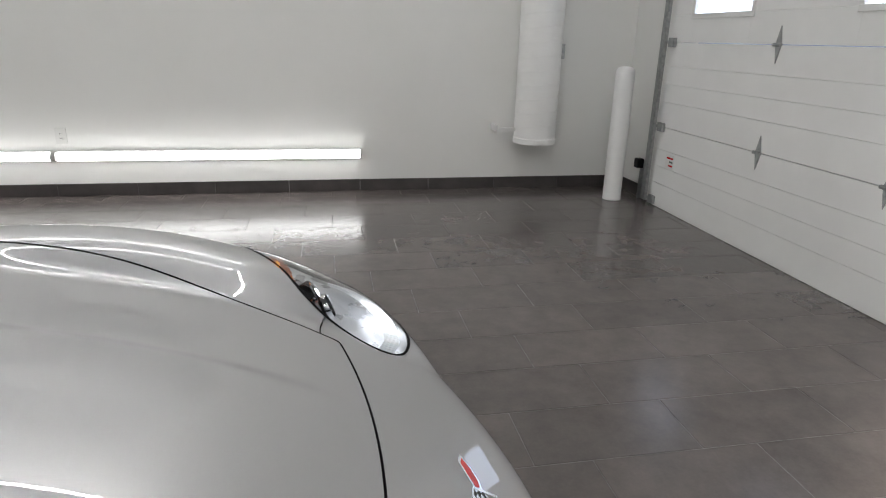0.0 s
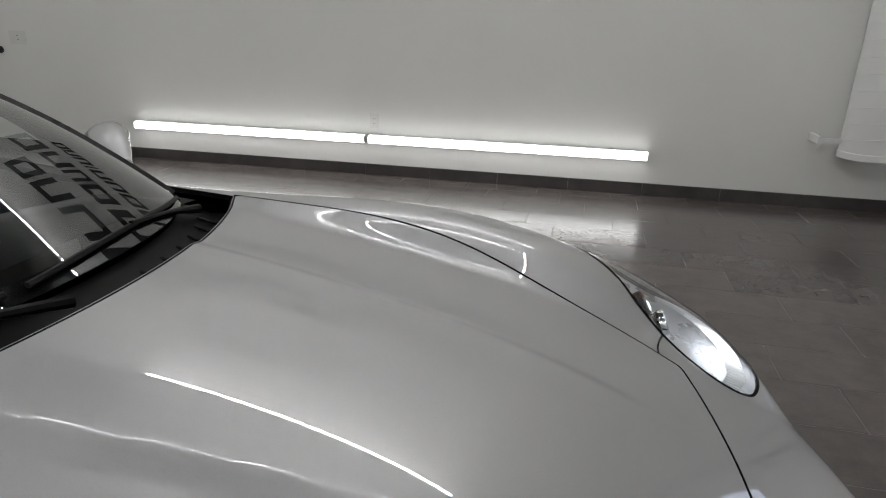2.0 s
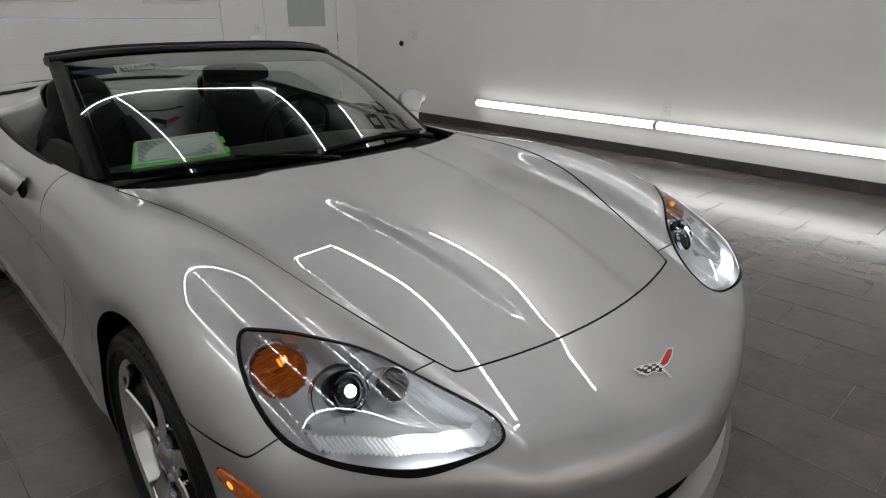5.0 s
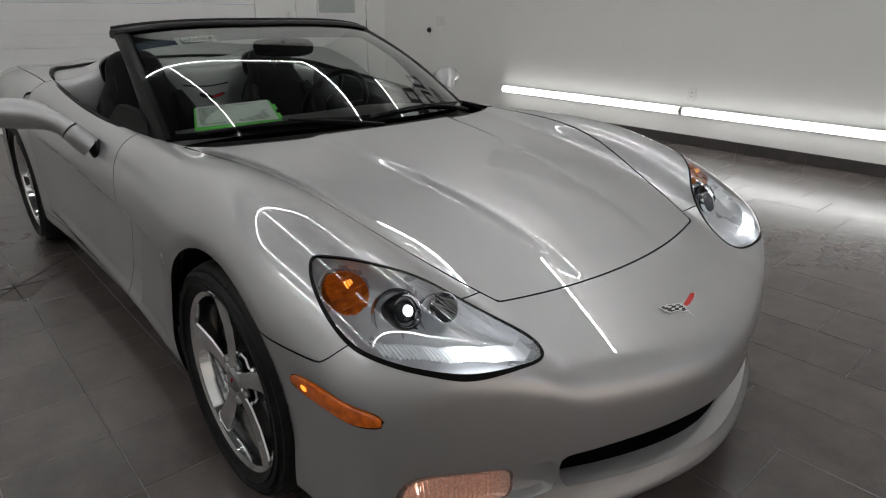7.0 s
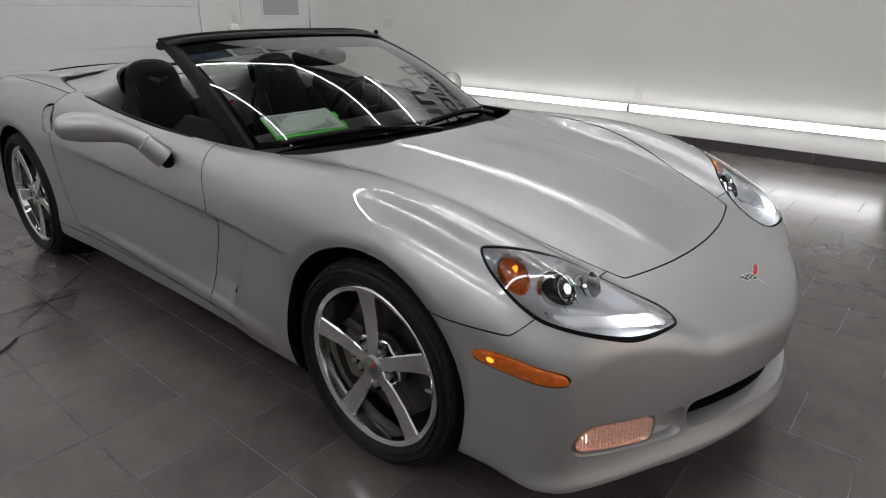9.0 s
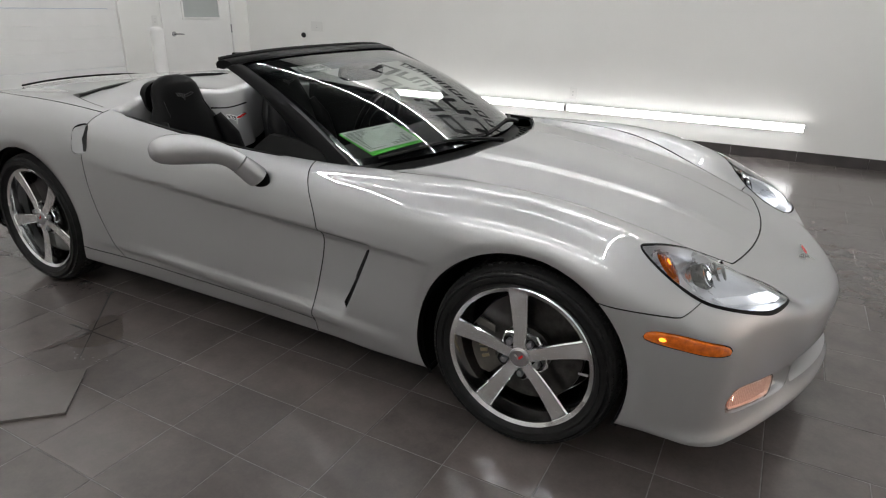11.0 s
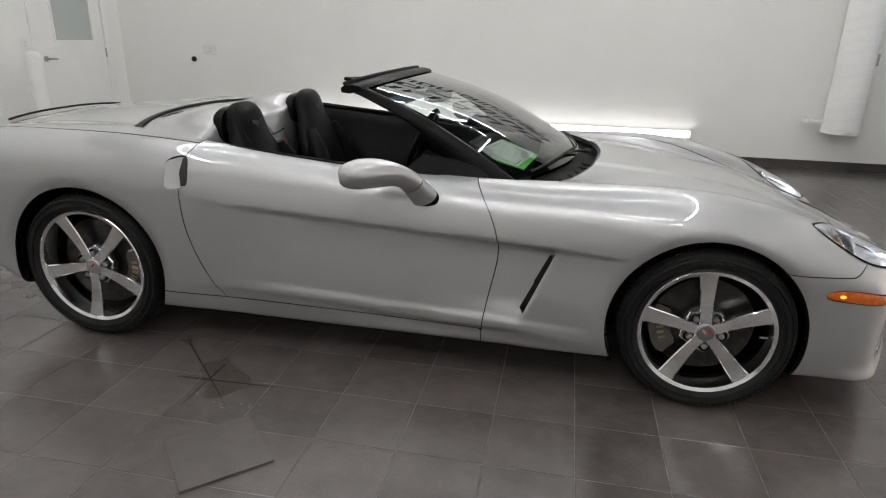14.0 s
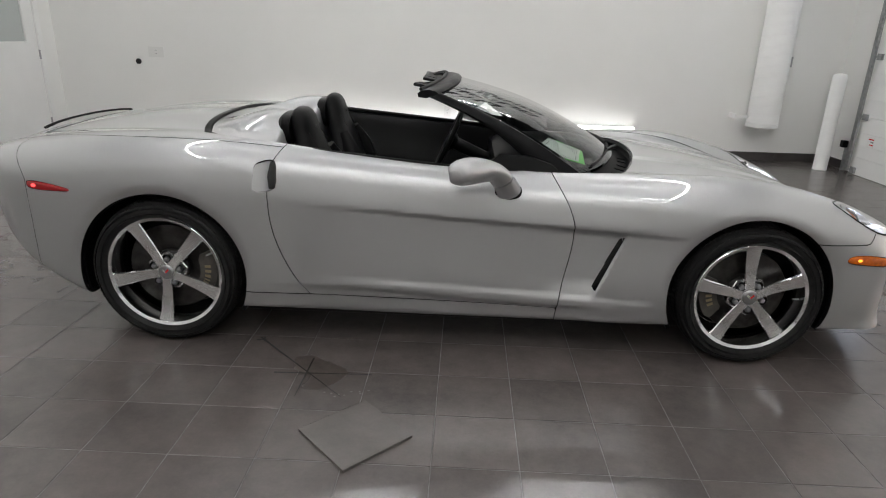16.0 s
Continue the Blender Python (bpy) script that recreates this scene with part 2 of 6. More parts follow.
def tube(bm, points, radius, steps=10, flat=1.0, caps=True):
    """A round (or flattened) bar along a line of points."""
    pts = [Vector(p) for p in points]
    radii = radius if isinstance(radius, (list, tuple)) else [radius] * len(pts)
    rings = []
    side = None
    for i, p in enumerate(pts):
        d = (pts[min(i + 1, len(pts) - 1)] - pts[max(i - 1, 0)]).normalized()
        ref = Vector((0, 0, 1)) if abs(d.z) < 0.95 else Vector((1, 0, 0))
        side = d.cross(ref).normalized()
        up = side.cross(d).normalized()
        rings.append([bm.verts.new(p + side * (radii[i] * math.cos(2 * math.pi * k / steps)) + up * (radii[i] * flat * math.sin(2 * math.pi * k / steps))) for k in range(steps)])
    for a, b in zip(rings, rings[1:]):
        for k in range(steps):
            j = (k + 1) % steps
            bm.faces.new((a[k], a[j], b[j], b[k]))
    if caps:
        bm.faces.new(rings[0])
        bm.faces.new(rings[-1][::-1])
    return rings


def loft(bm, sections, closed=True, caps=True, open_front=False):
    """Join rows of points of equal length."""
    rows = [[bm.verts.new(p) for p in s] for s in sections]
    n = len(rows[0])
    for a, b in zip(rows, rows[1:]):
        for i in range(n if closed else n - 1):
            j = (i + 1) % n
            bm.faces.new((a[i], a[j], b[j], b[i]))
    if caps and closed:
        if not open_front:
            bm.faces.new(rows[0])
        bm.faces.new(rows[-1][::-1])
    return rows


def spline(keys):
    """A natural cubic through (place, value) keys, straight outside them."""
    xs, ys = np.array([k[0] for k in keys], float), np.array([k[1] for k in keys], float)
    order = np.argsort(xs)
    xs, ys = xs[order], ys[order]
    n = len(xs)
    h = np.diff(xs)
    a, rhs = np.eye(n), np.zeros(n)
    for i in range(1, n - 1):
        a[i, i - 1:i + 2] = h[i - 1], 2 * (h[i - 1] + h[i]), h[i]
        rhs[i] = 6 * ((ys[i + 1] - ys[i]) / h[i] - (ys[i] - ys[i - 1]) / h[i - 1])
    m = np.linalg.solve(a, rhs)

    def value(x):
        x = np.asarray(x, float)
        c = np.clip(x, xs[0], xs[-1])
        i = np.clip(np.searchsorted(xs, c) - 1, 0, n - 2)
        u, w = c - xs[i], xs[i + 1] - c
        y = (m[i] * w ** 3 + m[i + 1] * u ** 3) / (6 * h[i]) + (ys[i] / h[i] - m[i] * h[i] / 6) * w + (ys[i + 1] / h[i] - m[i + 1] * h[i] / 6) * u
        s0 = (ys[1] - ys[0]) / h[0] - h[0] * m[1] / 6
        s1 = (ys[-1] - ys[-2]) / h[-1] + h[-1] * m[-2] / 6
        return y + np.where(x < xs[0], (x - xs[0]) * s0, 0) + np.where(x > xs[-1], (x - xs[-1]) * s1, 0)
    return value


def smooth_loop(points, steps=8):
    """A closed rounded outline through a few points."""
    n, out = len(points), []
    P = [np.array(p, float) for p in points]
    for i in range(n):
        a, b, c, d = P[i - 1], P[i], P[(i + 1) % n], P[(i + 2) % n]
        for k in range(steps):
            t = k / steps
            out.append(0.5 * (2 * b + (c - a) * t + (2 * a - 5 * b + 4 * c - d) * t * t + (3 * b - a - 3 * c + d) * t ** 3))
    return np.array(out)


def loop_distance(loop, px, py):
    """Distance to a closed outline, positive inside."""
    px, py = np.asarray(px, float), np.asarray(py, float)
    best, inside = np.full(px.shape, 1e9), np.zeros(px.shape, bool)
    for (ax, ay), (bx, by) in zip(loop, np.roll(loop, -1, axis=0)):
        ex, ey = bx - ax, by - ay
        t = np.clip(((px - ax) * ex + (py - ay) * ey) / (ex * ex + ey * ey + 1e-12), 0, 1)
        best = np.minimum(best, np.hypot(px - ax - t * ex, py - ay - t * ey))
        cross = (ay > py) != (by > py)
        inside ^= cross & (px < ax + (py - ay) * ex / np.where(ey == 0, 1e-12, ey))
    return np.where(inside, best, -best)


def ramp01(x, a, b):
    t = np.clip((np.asarray(x, float) - a) / (b - a), 0, 1)
    return t * t * (3 - 2 * t)


def smooth_max(a, b, k):
    h = np.maximum(k - np.abs(a - b), 0) / k
    return np.maximum(a, b) + h * h * k * 0.25


def surface_net(f, lo, hi, step, relax=0):
    """Quads on the surface f = 0 inside a box; the points lie on it."""
    axes = [np.arange(lo[i], hi[i] + step / 2, step) for i in range(3)]
    g = np.meshgrid(*axes, indexing="ij", sparse=True)
    v = f(g[0], g[1], g[2])
    s = v < 0
    n = [len(a) for a in axes]
    c = np.zeros((n[0] - 1, n[1] - 1, n[2] - 1), int)
    for i in (0, 1):
        for j in (0, 1):
            for k in (0, 1):
                c += s[i:n[0] - 1 + i, j:n[1] - 1 + j, k:n[2] - 1 + k]
    active = (c > 0) & (c < 8)
    ids = np.full(active.shape, -1)
    ids[active] = np.arange(active.sum())
    at = np.argwhere(active)
    p = np.stack([axes[i][at[:, i]] + step / 2 for i in range(3)], 1)
    start = p.copy()
    for _ in range(6):
        d, grad = slope(f, p)
        move = d[:, None] * grad / np.maximum((grad * grad).sum(1), 0.05)[:, None]
        p = start + np.clip(p - np.clip(move, -step, step) - start, -0.9 * step, 0.9 * step)
    faces = []
    for ax in range(3):
        a, b = [i for i in range(3) if i != ax]
        lo_s, hi_s = [slice(None)] * 3, [slice(None)] * 3
        lo_s[ax], hi_s[ax] = slice(0, -1), slice(1, None)
        change = s[tuple(lo_s)] != s[tuple(hi_s)]
        e = np.argwhere(change)
        e = e[(e[:, a] > 0) & (e[:, b] > 0) & (e[:, a] < n[a] - 1) & (e[:, b] < n[b] - 1)]
        q = []
        for da, db in ((0, 0), (-1, 0), (-1, -1), (0, -1)):
            k = e.copy()
            k[:, a] += da
            k[:, b] += db
            q.append(ids[k[:, 0], k[:, 1], k[:, 2]])
        q = np.stack(q, 1)
        flip = s[e[:, 0], e[:, 1], e[:, 2]] != (ax == 1)
        q = np.where(flip[:, None], q, q[:, ::-1])
        faces += q[q.min(1) >= 0].tolist()
    # even out the net, staying on the surface
    q = np.array(faces)
    a = np.concatenate([q[:, i] for i in range(4)])
    b = np.concatenate([q[:, (i + 1) % 4] for i in range(4)])
    count = np.maximum(np.bincount(a, minlength=len(p)) + np.bincount(b, minlength=len(p)), 1)
    for _ in range(relax):
        mean = np.stack([(np.bincount(a, p[b, i], len(p)) + np.bincount(b, p[a, i], len(p))) / count for i in range(3)], 1)
        p = p + 0.7 * (mean - p)
        for _ in range(1):
            d, grad = slope(f, p)
            p = p - np.clip(d[:, None] * grad / np.maximum((grad * grad).sum(1), 0.05)[:, None], -step, step)
    return p, faces


def slope(f, p, e=0.001):
    d = f(p[:, 0], p[:, 1], p[:, 2])
    return d, np.stack([(f(*(p[:, i] + (e if i == k else 0) for i in range(3))) - d) / e for k in range(3)], 1)


def gradient(f, p, e=0.0015):
    out = np.empty_like(p)
    for i in range(3):
        d = np.zeros(3)
        d[i] = e
        a, b = p + d, p - d
        out[:, i] = (f(a[:, 0], a[:, 1], a[:, 2]) - f(b[:, 0], b[:, 1], b[:, 2])) / (2 * e)
    return out


def clip_surface(p, faces, g):
    """Keep the part of a surface where g(points) > 0, cut cleanly along g = 0."""
    d = g(p)
    d = np.where(np.abs(d) < 1e-6, 1e-6, d)
    ins = d > 0
    if ins.all() or not len(faces):
        return p, faces
    pairs = {}
    width = max(map(len, faces))
    table = np.array([list(f) + [f[0]] * (width - len(f)) for f in faces])
    k = ins[table]
    keep, mixed = k.all(1), k.any(1)
    plan = [list(faces[i]) for i in np.flatnonzero(keep)]
    for m in np.flatnonzero(mixed & ~keep):
        f = faces[m]
        poly = []
        for a in range(len(f)):
            i, j = int(f[a]), int(f[(a + 1) % len(f)])
            if ins[i]:
                poly.append(i)
            if ins[i] != ins[j]:
                key = (i, j) if ins[i] else (j, i)
                poly.append(-1 - pairs.setdefault(key, len(pairs)))
        if len(poly) >= 3:
            plan.append(poly)
    new_p = np.zeros((0, 3))
    if pairs:
        ij = np.array(list(pairs))
        a, b = p[ij[:, 0]], p[ij[:, 1]]
        lo, hi = np.zeros(len(ij)), np.ones(len(ij))
        t = d[ij[:, 0]] / (d[ij[:, 0]] - d[ij[:, 1]])
        for _ in range(7):
            e = g(a + (b - a) * t[:, None]) > 0
            lo, hi = np.where(e, t, lo), np.where(e, hi, t)
            t = (lo + hi) / 2
        new_p = a + (b - a) * t[:, None]
    used = np.zeros(len(p), bool)
    flat = np.array([i for f in plan for i in f], int)
    used[flat[flat >= 0]] = True
    index = np.cumsum(used) - 1
    n = int(used.sum())
    out = [[int(index[i]) if i >= 0 else n - 1 - i for i in f] for f in plan]
    return np.concatenate([p[used], new_p]), out


def panel(name, p, faces, mat, parent, field, depth=0.014, label=""):
    """A skin panel with its edges turned inwards, and normals from the field."""
    if len(faces) == 0:
        return None
    grad = gradient(field, p)
    nor = grad / np.maximum(np.linalg.norm(grad, axis=1), 1e-9)[:, None]
    count = {}
    for f in faces:
        for a in range(len(f)):
            i, j = f[a], f[(a + 1) % len(f)]
            count[(min(i, j), max(i, j))] = count.get((min(i, j), max(i, j)), 0) + (1 if i < j else -1) + 10
    verts, normals, out = list(p), list(nor), [list(f) for f in faces]
    rim = {}

    def edge_point(i, lower):
        if (i, lower) not in rim:
            rim[i, lower] = len(verts)
            verts.append(p[i] - nor[i] * (depth if lower else 0.0))
            normals.append(-nor[i] * 0.3 + 0.01)
        return rim[i, lower]
    for f in faces:
        for a in range(len(f)):
            i, j = f[a], f[(a + 1) % len(f)]
            if count[(min(i, j), max(i, j))] in (9, 11):
                out.append([edge_point(j, False), edge_point(i, False), edge_point(i, True), edge_point(j, True)])
    n0 = len(p)
    me = bpy.data.meshes.new(name)
    me.from_pydata([tuple(map(float, v)) for v in verts], [], [tuple(map(int, f)) for f in out])
    me.materials.append(mat)
    me.materials.append(GASKET if mat is PAINT else mat)
    me.polygons.foreach_set("use_smooth", [len(f) > 0 and max(f) < n0 for f in out])
    me.polygons.foreach_set("material_index", [0 if max(f) < n0 else 1 for f in out])
    loops = []
    me.update()
    for poly in me.polygons:
        flat = poly.normal
        for v in poly.vertices:
            loops.append(tuple(map(float, normals[v])) if v < n0 else tuple(flat))
    me.normals_split_custom_set(loops)
    ob = new(name, me)
    ob.parent = parent
    if label:
        tagged(ob, label)
    return ob


# ---- the room ----
WALL_Y, BACK_Y, LEFT_X, RIGHT_X, CEILING = 4.58, -6.0, -6.60, 3.30, 5.6


def wall_with_holes(name, axis, at, thick, a0, a1, z1, holes, mat):
    """An upright wall along x or y, built of blocks round its openings."""
    bm = bmesh.new()
    cuts = sorted({a0, a1, *[h[0] for h in holes], *[h[1] for h in holes]})
    for lo, hi in zip(cuts, cuts[1:]):
        spans = sorted((h[2], h[3]) for h in holes if h[0] <= lo + 1e-6 and h[1] >= hi - 1e-6)
        z = 0.0
        for s0, s1 in [*spans, (z1, z1)]:
            if s0 > z + 1e-4:
                if axis == "x":
                    box(bm, lo, hi, min(at, at + thick), max(at, at + thick), z, s0)
                else:
                    box(bm, min(at, at + thick), max(at, at + thick), lo, hi, z, s0)
            z = s1
    return part(name, bm, mat)


north = wall_with_holes("wall_north", "x", WALL_Y, 0.2, LEFT_X - 0.2, RIGHT_X + 0.2, CEILING, [], WALL)
tagged(north, "long smooth white painted wall behind the car", "wall", kind="structure")
south = wall_with_holes("wall_south", "x", BACK_Y, -0.2, LEFT_X - 0.2, RIGHT_X + 0.2, CEILING, [], WALL)
tagged(south, "plain white painted wall facing the car", "wall", kind="structure")
west = wall_with_holes("wall_west", "y", LEFT_X, -0.2, BACK_Y, WALL_Y, CEILING, [(-1.60, 2.50, 0.0, 2.62), (3.14, 4.27, 0.0, 2.12)], WALL)
tagged(west, "white painted end wall with two doorways", "wall", kind="structure")
east = wall_with_holes("wall_east", "y", RIGHT_X + 0.02, 0.2, BACK_Y, WALL_Y, CEILING, [(-0.06, 3.89, 0.0, 2.64)], WALL)
tagged(east, "white painted end wall with a wide garage opening", "wall", kind="structure")
bm = bmesh.new()
box(bm, LEFT_X - 0.2, RIGHT_X + 0.2, BACK_Y - 0.2, WALL_Y + 0.2, CEILING, CEILING + 0.15)
for k in range(33):
    x = LEFT_X + 0.15 + 0.3 * k
    box(bm, x, x + 0.14, BACK_Y, WALL_Y, CEILING - 0.05, CEILING + 0.002)
tagged(part("ceiling", bm, CEIL), "dark painted ribbed metal deck ceiling", "ceiling", kind="structure")

# dark tile skirting, laid in pieces
def skirting(name, x0, x1, y0, y1, along, parent):
    n = max(1, round(abs((x1 - x0) if along == "x" else (y1 - y0)) / 0.6))
    for i in range(n):
        bm = bmesh.new()
        if along == "x":
            w = (x1 - x0) / n
            box(bm, x0 + i * w + 0.001, x0 + (i + 1) * w - 0.001, y0, y1, 0.0, 0.104, 0.0015)
        else:
            w = (y1 - y0) / n
            box(bm, x0, x1, y0 + i * w + 0.001, y0 + (i + 1) * w - 0.001, 0.0, 0.104, 0.0015)
        part("skirting_tile", bm, BASE, parent)


base = thing("baseboard", "dark grey tile baseboard along the walls", "baseboard", kind="structure")
skirting("skirting", LEFT_X, RIGHT_X, WALL_Y - 0.012, WALL_Y - 0.001, "x", base)
skirting("skirting", LEFT_X + 0.001, LEFT_X + 0.012, 2.52, 3.06, "y", base)
skirting("skirting", LEFT_X + 0.001, LEFT_X + 0.012, 4.35, WALL_Y - 0.013, "y", base)
skirting("skirting", RIGHT_X + 0.008, RIGHT_X + 0.019, 4.02, WALL_Y - 0.013, "y", base)
skirting("skirting", LEFT_X, RIGHT_X, BACK_Y + 0.001, BACK_Y + 0.012, "x", base)


def tube_row(name, label, a, b, z, off_axis, group):
    """A glowing batten of one eight-foot tube between two points."""
    t = thing(name, label, "light", group=group)
    pa, pb = Vector((*a, z)), Vector((*b, z))
    d = (pb - pa).normalized()
    bm = bmesh.new()
    r = 0.016 if z > 2 else 0.036
    tube(bm, [pa + d * 0.012, pb - d * 0.012], r, 16)
    part("diffuser", bm, TUBE if z > 2 else LOW_TUBE, t, "glowing white diffuser tube", smooth=True)
    for p, s in ((pa, 1), (pb, -1)):
        bm = bmesh.new()
        tube(bm, [p, p + d * (0.014 * s)], r + 0.002, 16)
        part("end_cap", bm, PLASTIC, t, smooth=True)
    for k in (0.15, 0.85):
        bm = bmesh.new()
        p = pa.lerp(pb, k) + Vector(off_axis) * 0.03
        q = pa.lerp(pb, k) + Vector(off_axis)
        tube(bm, [p, q], 0.008, 6)
        part("bracket", bm, PLASTIC, t)
    return t


def wall_batten(a, b, wall_y, inward):
    """A white housing fixed to the wall with a rounded glowing diffuser before it."""
    t = thing("wall_light", "long glowing white batten light mounted low along the wall", "light", group="low wall batten lights")
    z0, z1 = 0.302, 0.376
    y0, y1 = wall_y + inward * 0.002, wall_y + inward * 0.045
    bm = bmesh.new()
    box(bm, a + 0.004, b - 0.004, min(y0, y1), max(y0, y1), z0 - 0.002, z1 + 0.002, 0.003)
    part("housing", bm, WHITE, t, "white steel housing")
    bm = bmesh.new()
    arc = [(y1 + inward * 0.045 * math.sin(q), (z0 + z1) / 2 - 0.037 * math.cos(q)) for q in np.linspace(0, math.pi, 13)]
    loft(bm, [[(x, y, z) for y, z in arc] for x in (a + 0.012, b - 0.012)])
    part("diffuser", bm, LOW_TUBE, t, "glowing white diffuser", smooth=True)
    for x0, x1 in ((a, a + 0.012), (b - 0.012, b)):
        bm = bmesh.new()
        arc = [(y1 + inward * 0.047 * math.sin(q), (z0 + z1) / 2 - 0.039 * math.cos(q)) for q in np.linspace(0, math.pi, 13)]
        loft(bm, [[(x, y, z) for y, z in arc] for x in (x0, x1)])
        part("end_cap", bm, PLASTIC, t, smooth=True)


for xa, xb in ((-4.04, -1.625), (-1.605, 0.84)):
    wall_batten(xa, xb, WALL_Y, -1)

# ceiling tube lights: a long frame with a middle row, and a row by itself; its south twin is added
CT = CEILING - 0.12
def ceiling_run(a, b):
    n = max(1, round((Vector(b) - Vector(a)).length / 2.44))
    for i in range(n):
        p, q = Vector(a).lerp(Vector(b), i / n), Vector(a).lerp(Vector(b), (i + 1) / n)
        tube_row("tube_light", "long glowing white tube light hung under the ceiling", p, q, CT, (0, 0, 0.12), "ceiling tube lights")


FRAME_X0, FRAME_X1, FRAME_Y0, FRAME_Y1 = -4.30, 1.10, -4.40, 2.90
for row_y in (FRAME_Y0, (FRAME_Y0 + FRAME_Y1) / 2, FRAME_Y1):
    ceiling_run((FRAME_X0, row_y), (FRAME_X1, row_y))
ceiling_run((FRAME_X0 - 0.06, FRAME_Y0), (FRAME_X0 - 0.06, FRAME_Y1))
ceiling_run((FRAME_X1 + 0.06, FRAME_Y0), (FRAME_X1 + 0.06, FRAME_Y1))
for xa in (-3.50, -1.06):
    tube_row("tube_light", "long glowing white tube light high on the wall, south pair added", (xa, 4.42), (xa + 2.42, 4.42), 5.38, (0, WALL_Y - 4.42, 0), "ceiling tube lights")
    # unseen south pair, added to brighten the car's near side
    tube_row("tube_light", "long glowing white tube light high on the wall, south pair added", (xa, BACK_Y + 0.2), (xa + 2.42, BACK_Y + 0.2), 5.38, (0, -0.2, 0), "ceiling tube lights")

# dark sign high on the wall: its name is kept as plain shapes
sign = thing("wall_sign", "large dark sign of plain raised shapes in three rows", "sign")


def sign_row(x0, x1, z, tall, low, widths):
    """One raised block or open frame for each character of a row."""
    total = sum(widths)
    x = x0
    for k, w in enumerate(widths):
        step = (x1 - x0) * w / total
        a, b, t = x + step * 0.09, x + step * 0.91, min(step * 0.2, tall * 0.2)
        h = tall if (low == 0 or k == 0) else low
        bm = bmesh.new()
        y0, y1 = WALL_Y - 0.03, WALL_Y - 0.001
        if w > 0.6:
            box(bm, a, a + t, y0, y1, z, z + h)
            box(bm, b - t, b, y0, y1, z, z + h)
            if k % 3 != 1:
                box(bm, a + t, b - t, y0, y1, z, z + t)
            if k % 3 != 2:
                box(bm, a + t, b - t, y0, y1, z + h - t, z + h)
        else:
            box(bm, (a + b) / 2 - t / 2, (a + b) / 2 + t / 2, y0, y1, z, z + h)
        part("raised_shape", bm, SIGN, sign)
        x += step


sign_row(-3.05, 0.45, 3.95, 0.62, 0, [0.95, 1, 1.25, 1.25, 0.45, 1])
sign_row(-3.62, 0.92, 3.05, 0.66, 0.48, [1.15, 1, 0.65, 1, 1.4, 1, 0.65, 0.45, 1, 1])
sign_row(-3.30, 0.62, 2.45, 0.32, 0, [0.8, 0.8, 0.8, 0.4, 1, 1, 1.2, 1.2, 0.45, 1, 1, 1, 1, 1.1, 0.4, 0.7, 0.7, 1])


def outlet(label, at, axis, size=(0.07, 0.115)):
    """A wall plate with two sockets."""
    t = thing("wall_outlet", label, "outlet", group="wall plates")
    w, h = size
    m = Matrix.Translation(at) @ (pose(0, 0, 0) if axis == "y" else pose(0, 0, 0, 0, 0, 90))
    bm = bmesh.new()
    box(bm, -w / 2, w / 2, -0.006, 0, -h / 2, h / 2, 0.002, m)
    part("plate", bm, PLASTIC, t)
    for z in (-0.02, 0.02):
        bm = bmesh.new()
        box(bm, -0.016, 0.016, -0.008, -0.0062, z - 0.014, z + 0.014, 0.001, m)
        part("socket", bm, PLASTIC, t)
        for x in (-0.006, 0.006):
            bm = bmesh.new()
            box(bm, x - 0.0015, x + 0.0015, -0.0086, -0.0081, z - 0.005, z + 0.006, 0, m)
            part("slot", bm, BLACK, t)
    return t


outlet("white double wall outlet just above the tube light", (-1.557, WALL_Y, 0.498), "y", (0.085, 0.13))
outlet("white wide wall plate on the white wall", (-5.30, WALL_Y, 1.128), "y", (0.2, 0.13))
outlet("white light switch plate beside the door", (LEFT_X, 2.98, 1.19), "x", (0.08, 0.12))

# round door stop on the wall
t = thing("door_stop", "small dark round door stop on the wall", "door stop")
bm = bmesh.new()
lathe(bm, [(0.006, 0), (0.034, 0), (0.036, -0.012), (0.028, -0.03), (0.018, -0.04), (0.004, -0.042)], 20, "y", pose(-5.54, WALL_Y, 1.007))
part("bumper", bm, RUBBER, t, smooth=True)

# spiral duct coming down the wall
t = thing("spiral_duct", "white painted spiral air duct running down the white wall", "duct")
DX, DY, DR = 2.36, WALL_Y - 0.20, 0.182
bm = bmesh.new()
lathe(bm, [(DR - 0.012, 0.455), (DR + 0.004, 0.455), (DR + 0.006, 0.50), (DR, 0.505), (DR, CEILING - 0.01), (DR - 0.012, CEILING - 0.01), (DR - 0.012, 0.46)], 40, "z", pose(DX, DY, 0), closed=False)
part("duct_shell", bm, WHITE, t, smooth=True)
bm = bmesh.new()
pts = [(DX + (DR + 0.001) * math.cos(a), DY + (DR + 0.001) * math.sin(a), 0.53 + 0.115 * a / (2 * math.pi)) for a in np.arange(0, 2 * math.pi * 46, 0.22)]
tube(bm, [p for p in pts if p[2] < CEILING - 0.02], 0.0035, 5)
part("spiral_seam", bm, WHITE, t, smooth=True)
bm = bmesh.new()
lathe(bm, [(DR - 0.014, 0.47), (0.004, 0.47)], 32, "z", pose(DX, DY, 0), closed=False)
part("damper", bm, BLACK, t)
bm = bmesh.new()
box(bm, 2.03, 2.20, DY - 0.01, DY + 0.012, 0.555, 0.585, 0.003)
box(bm, 2.015, 2.035, DY - 0.01, WALL_Y, 0.54, 0.60, 0.003)
part("bracket", bm, WHITE, t)
bm = bmesh.new()
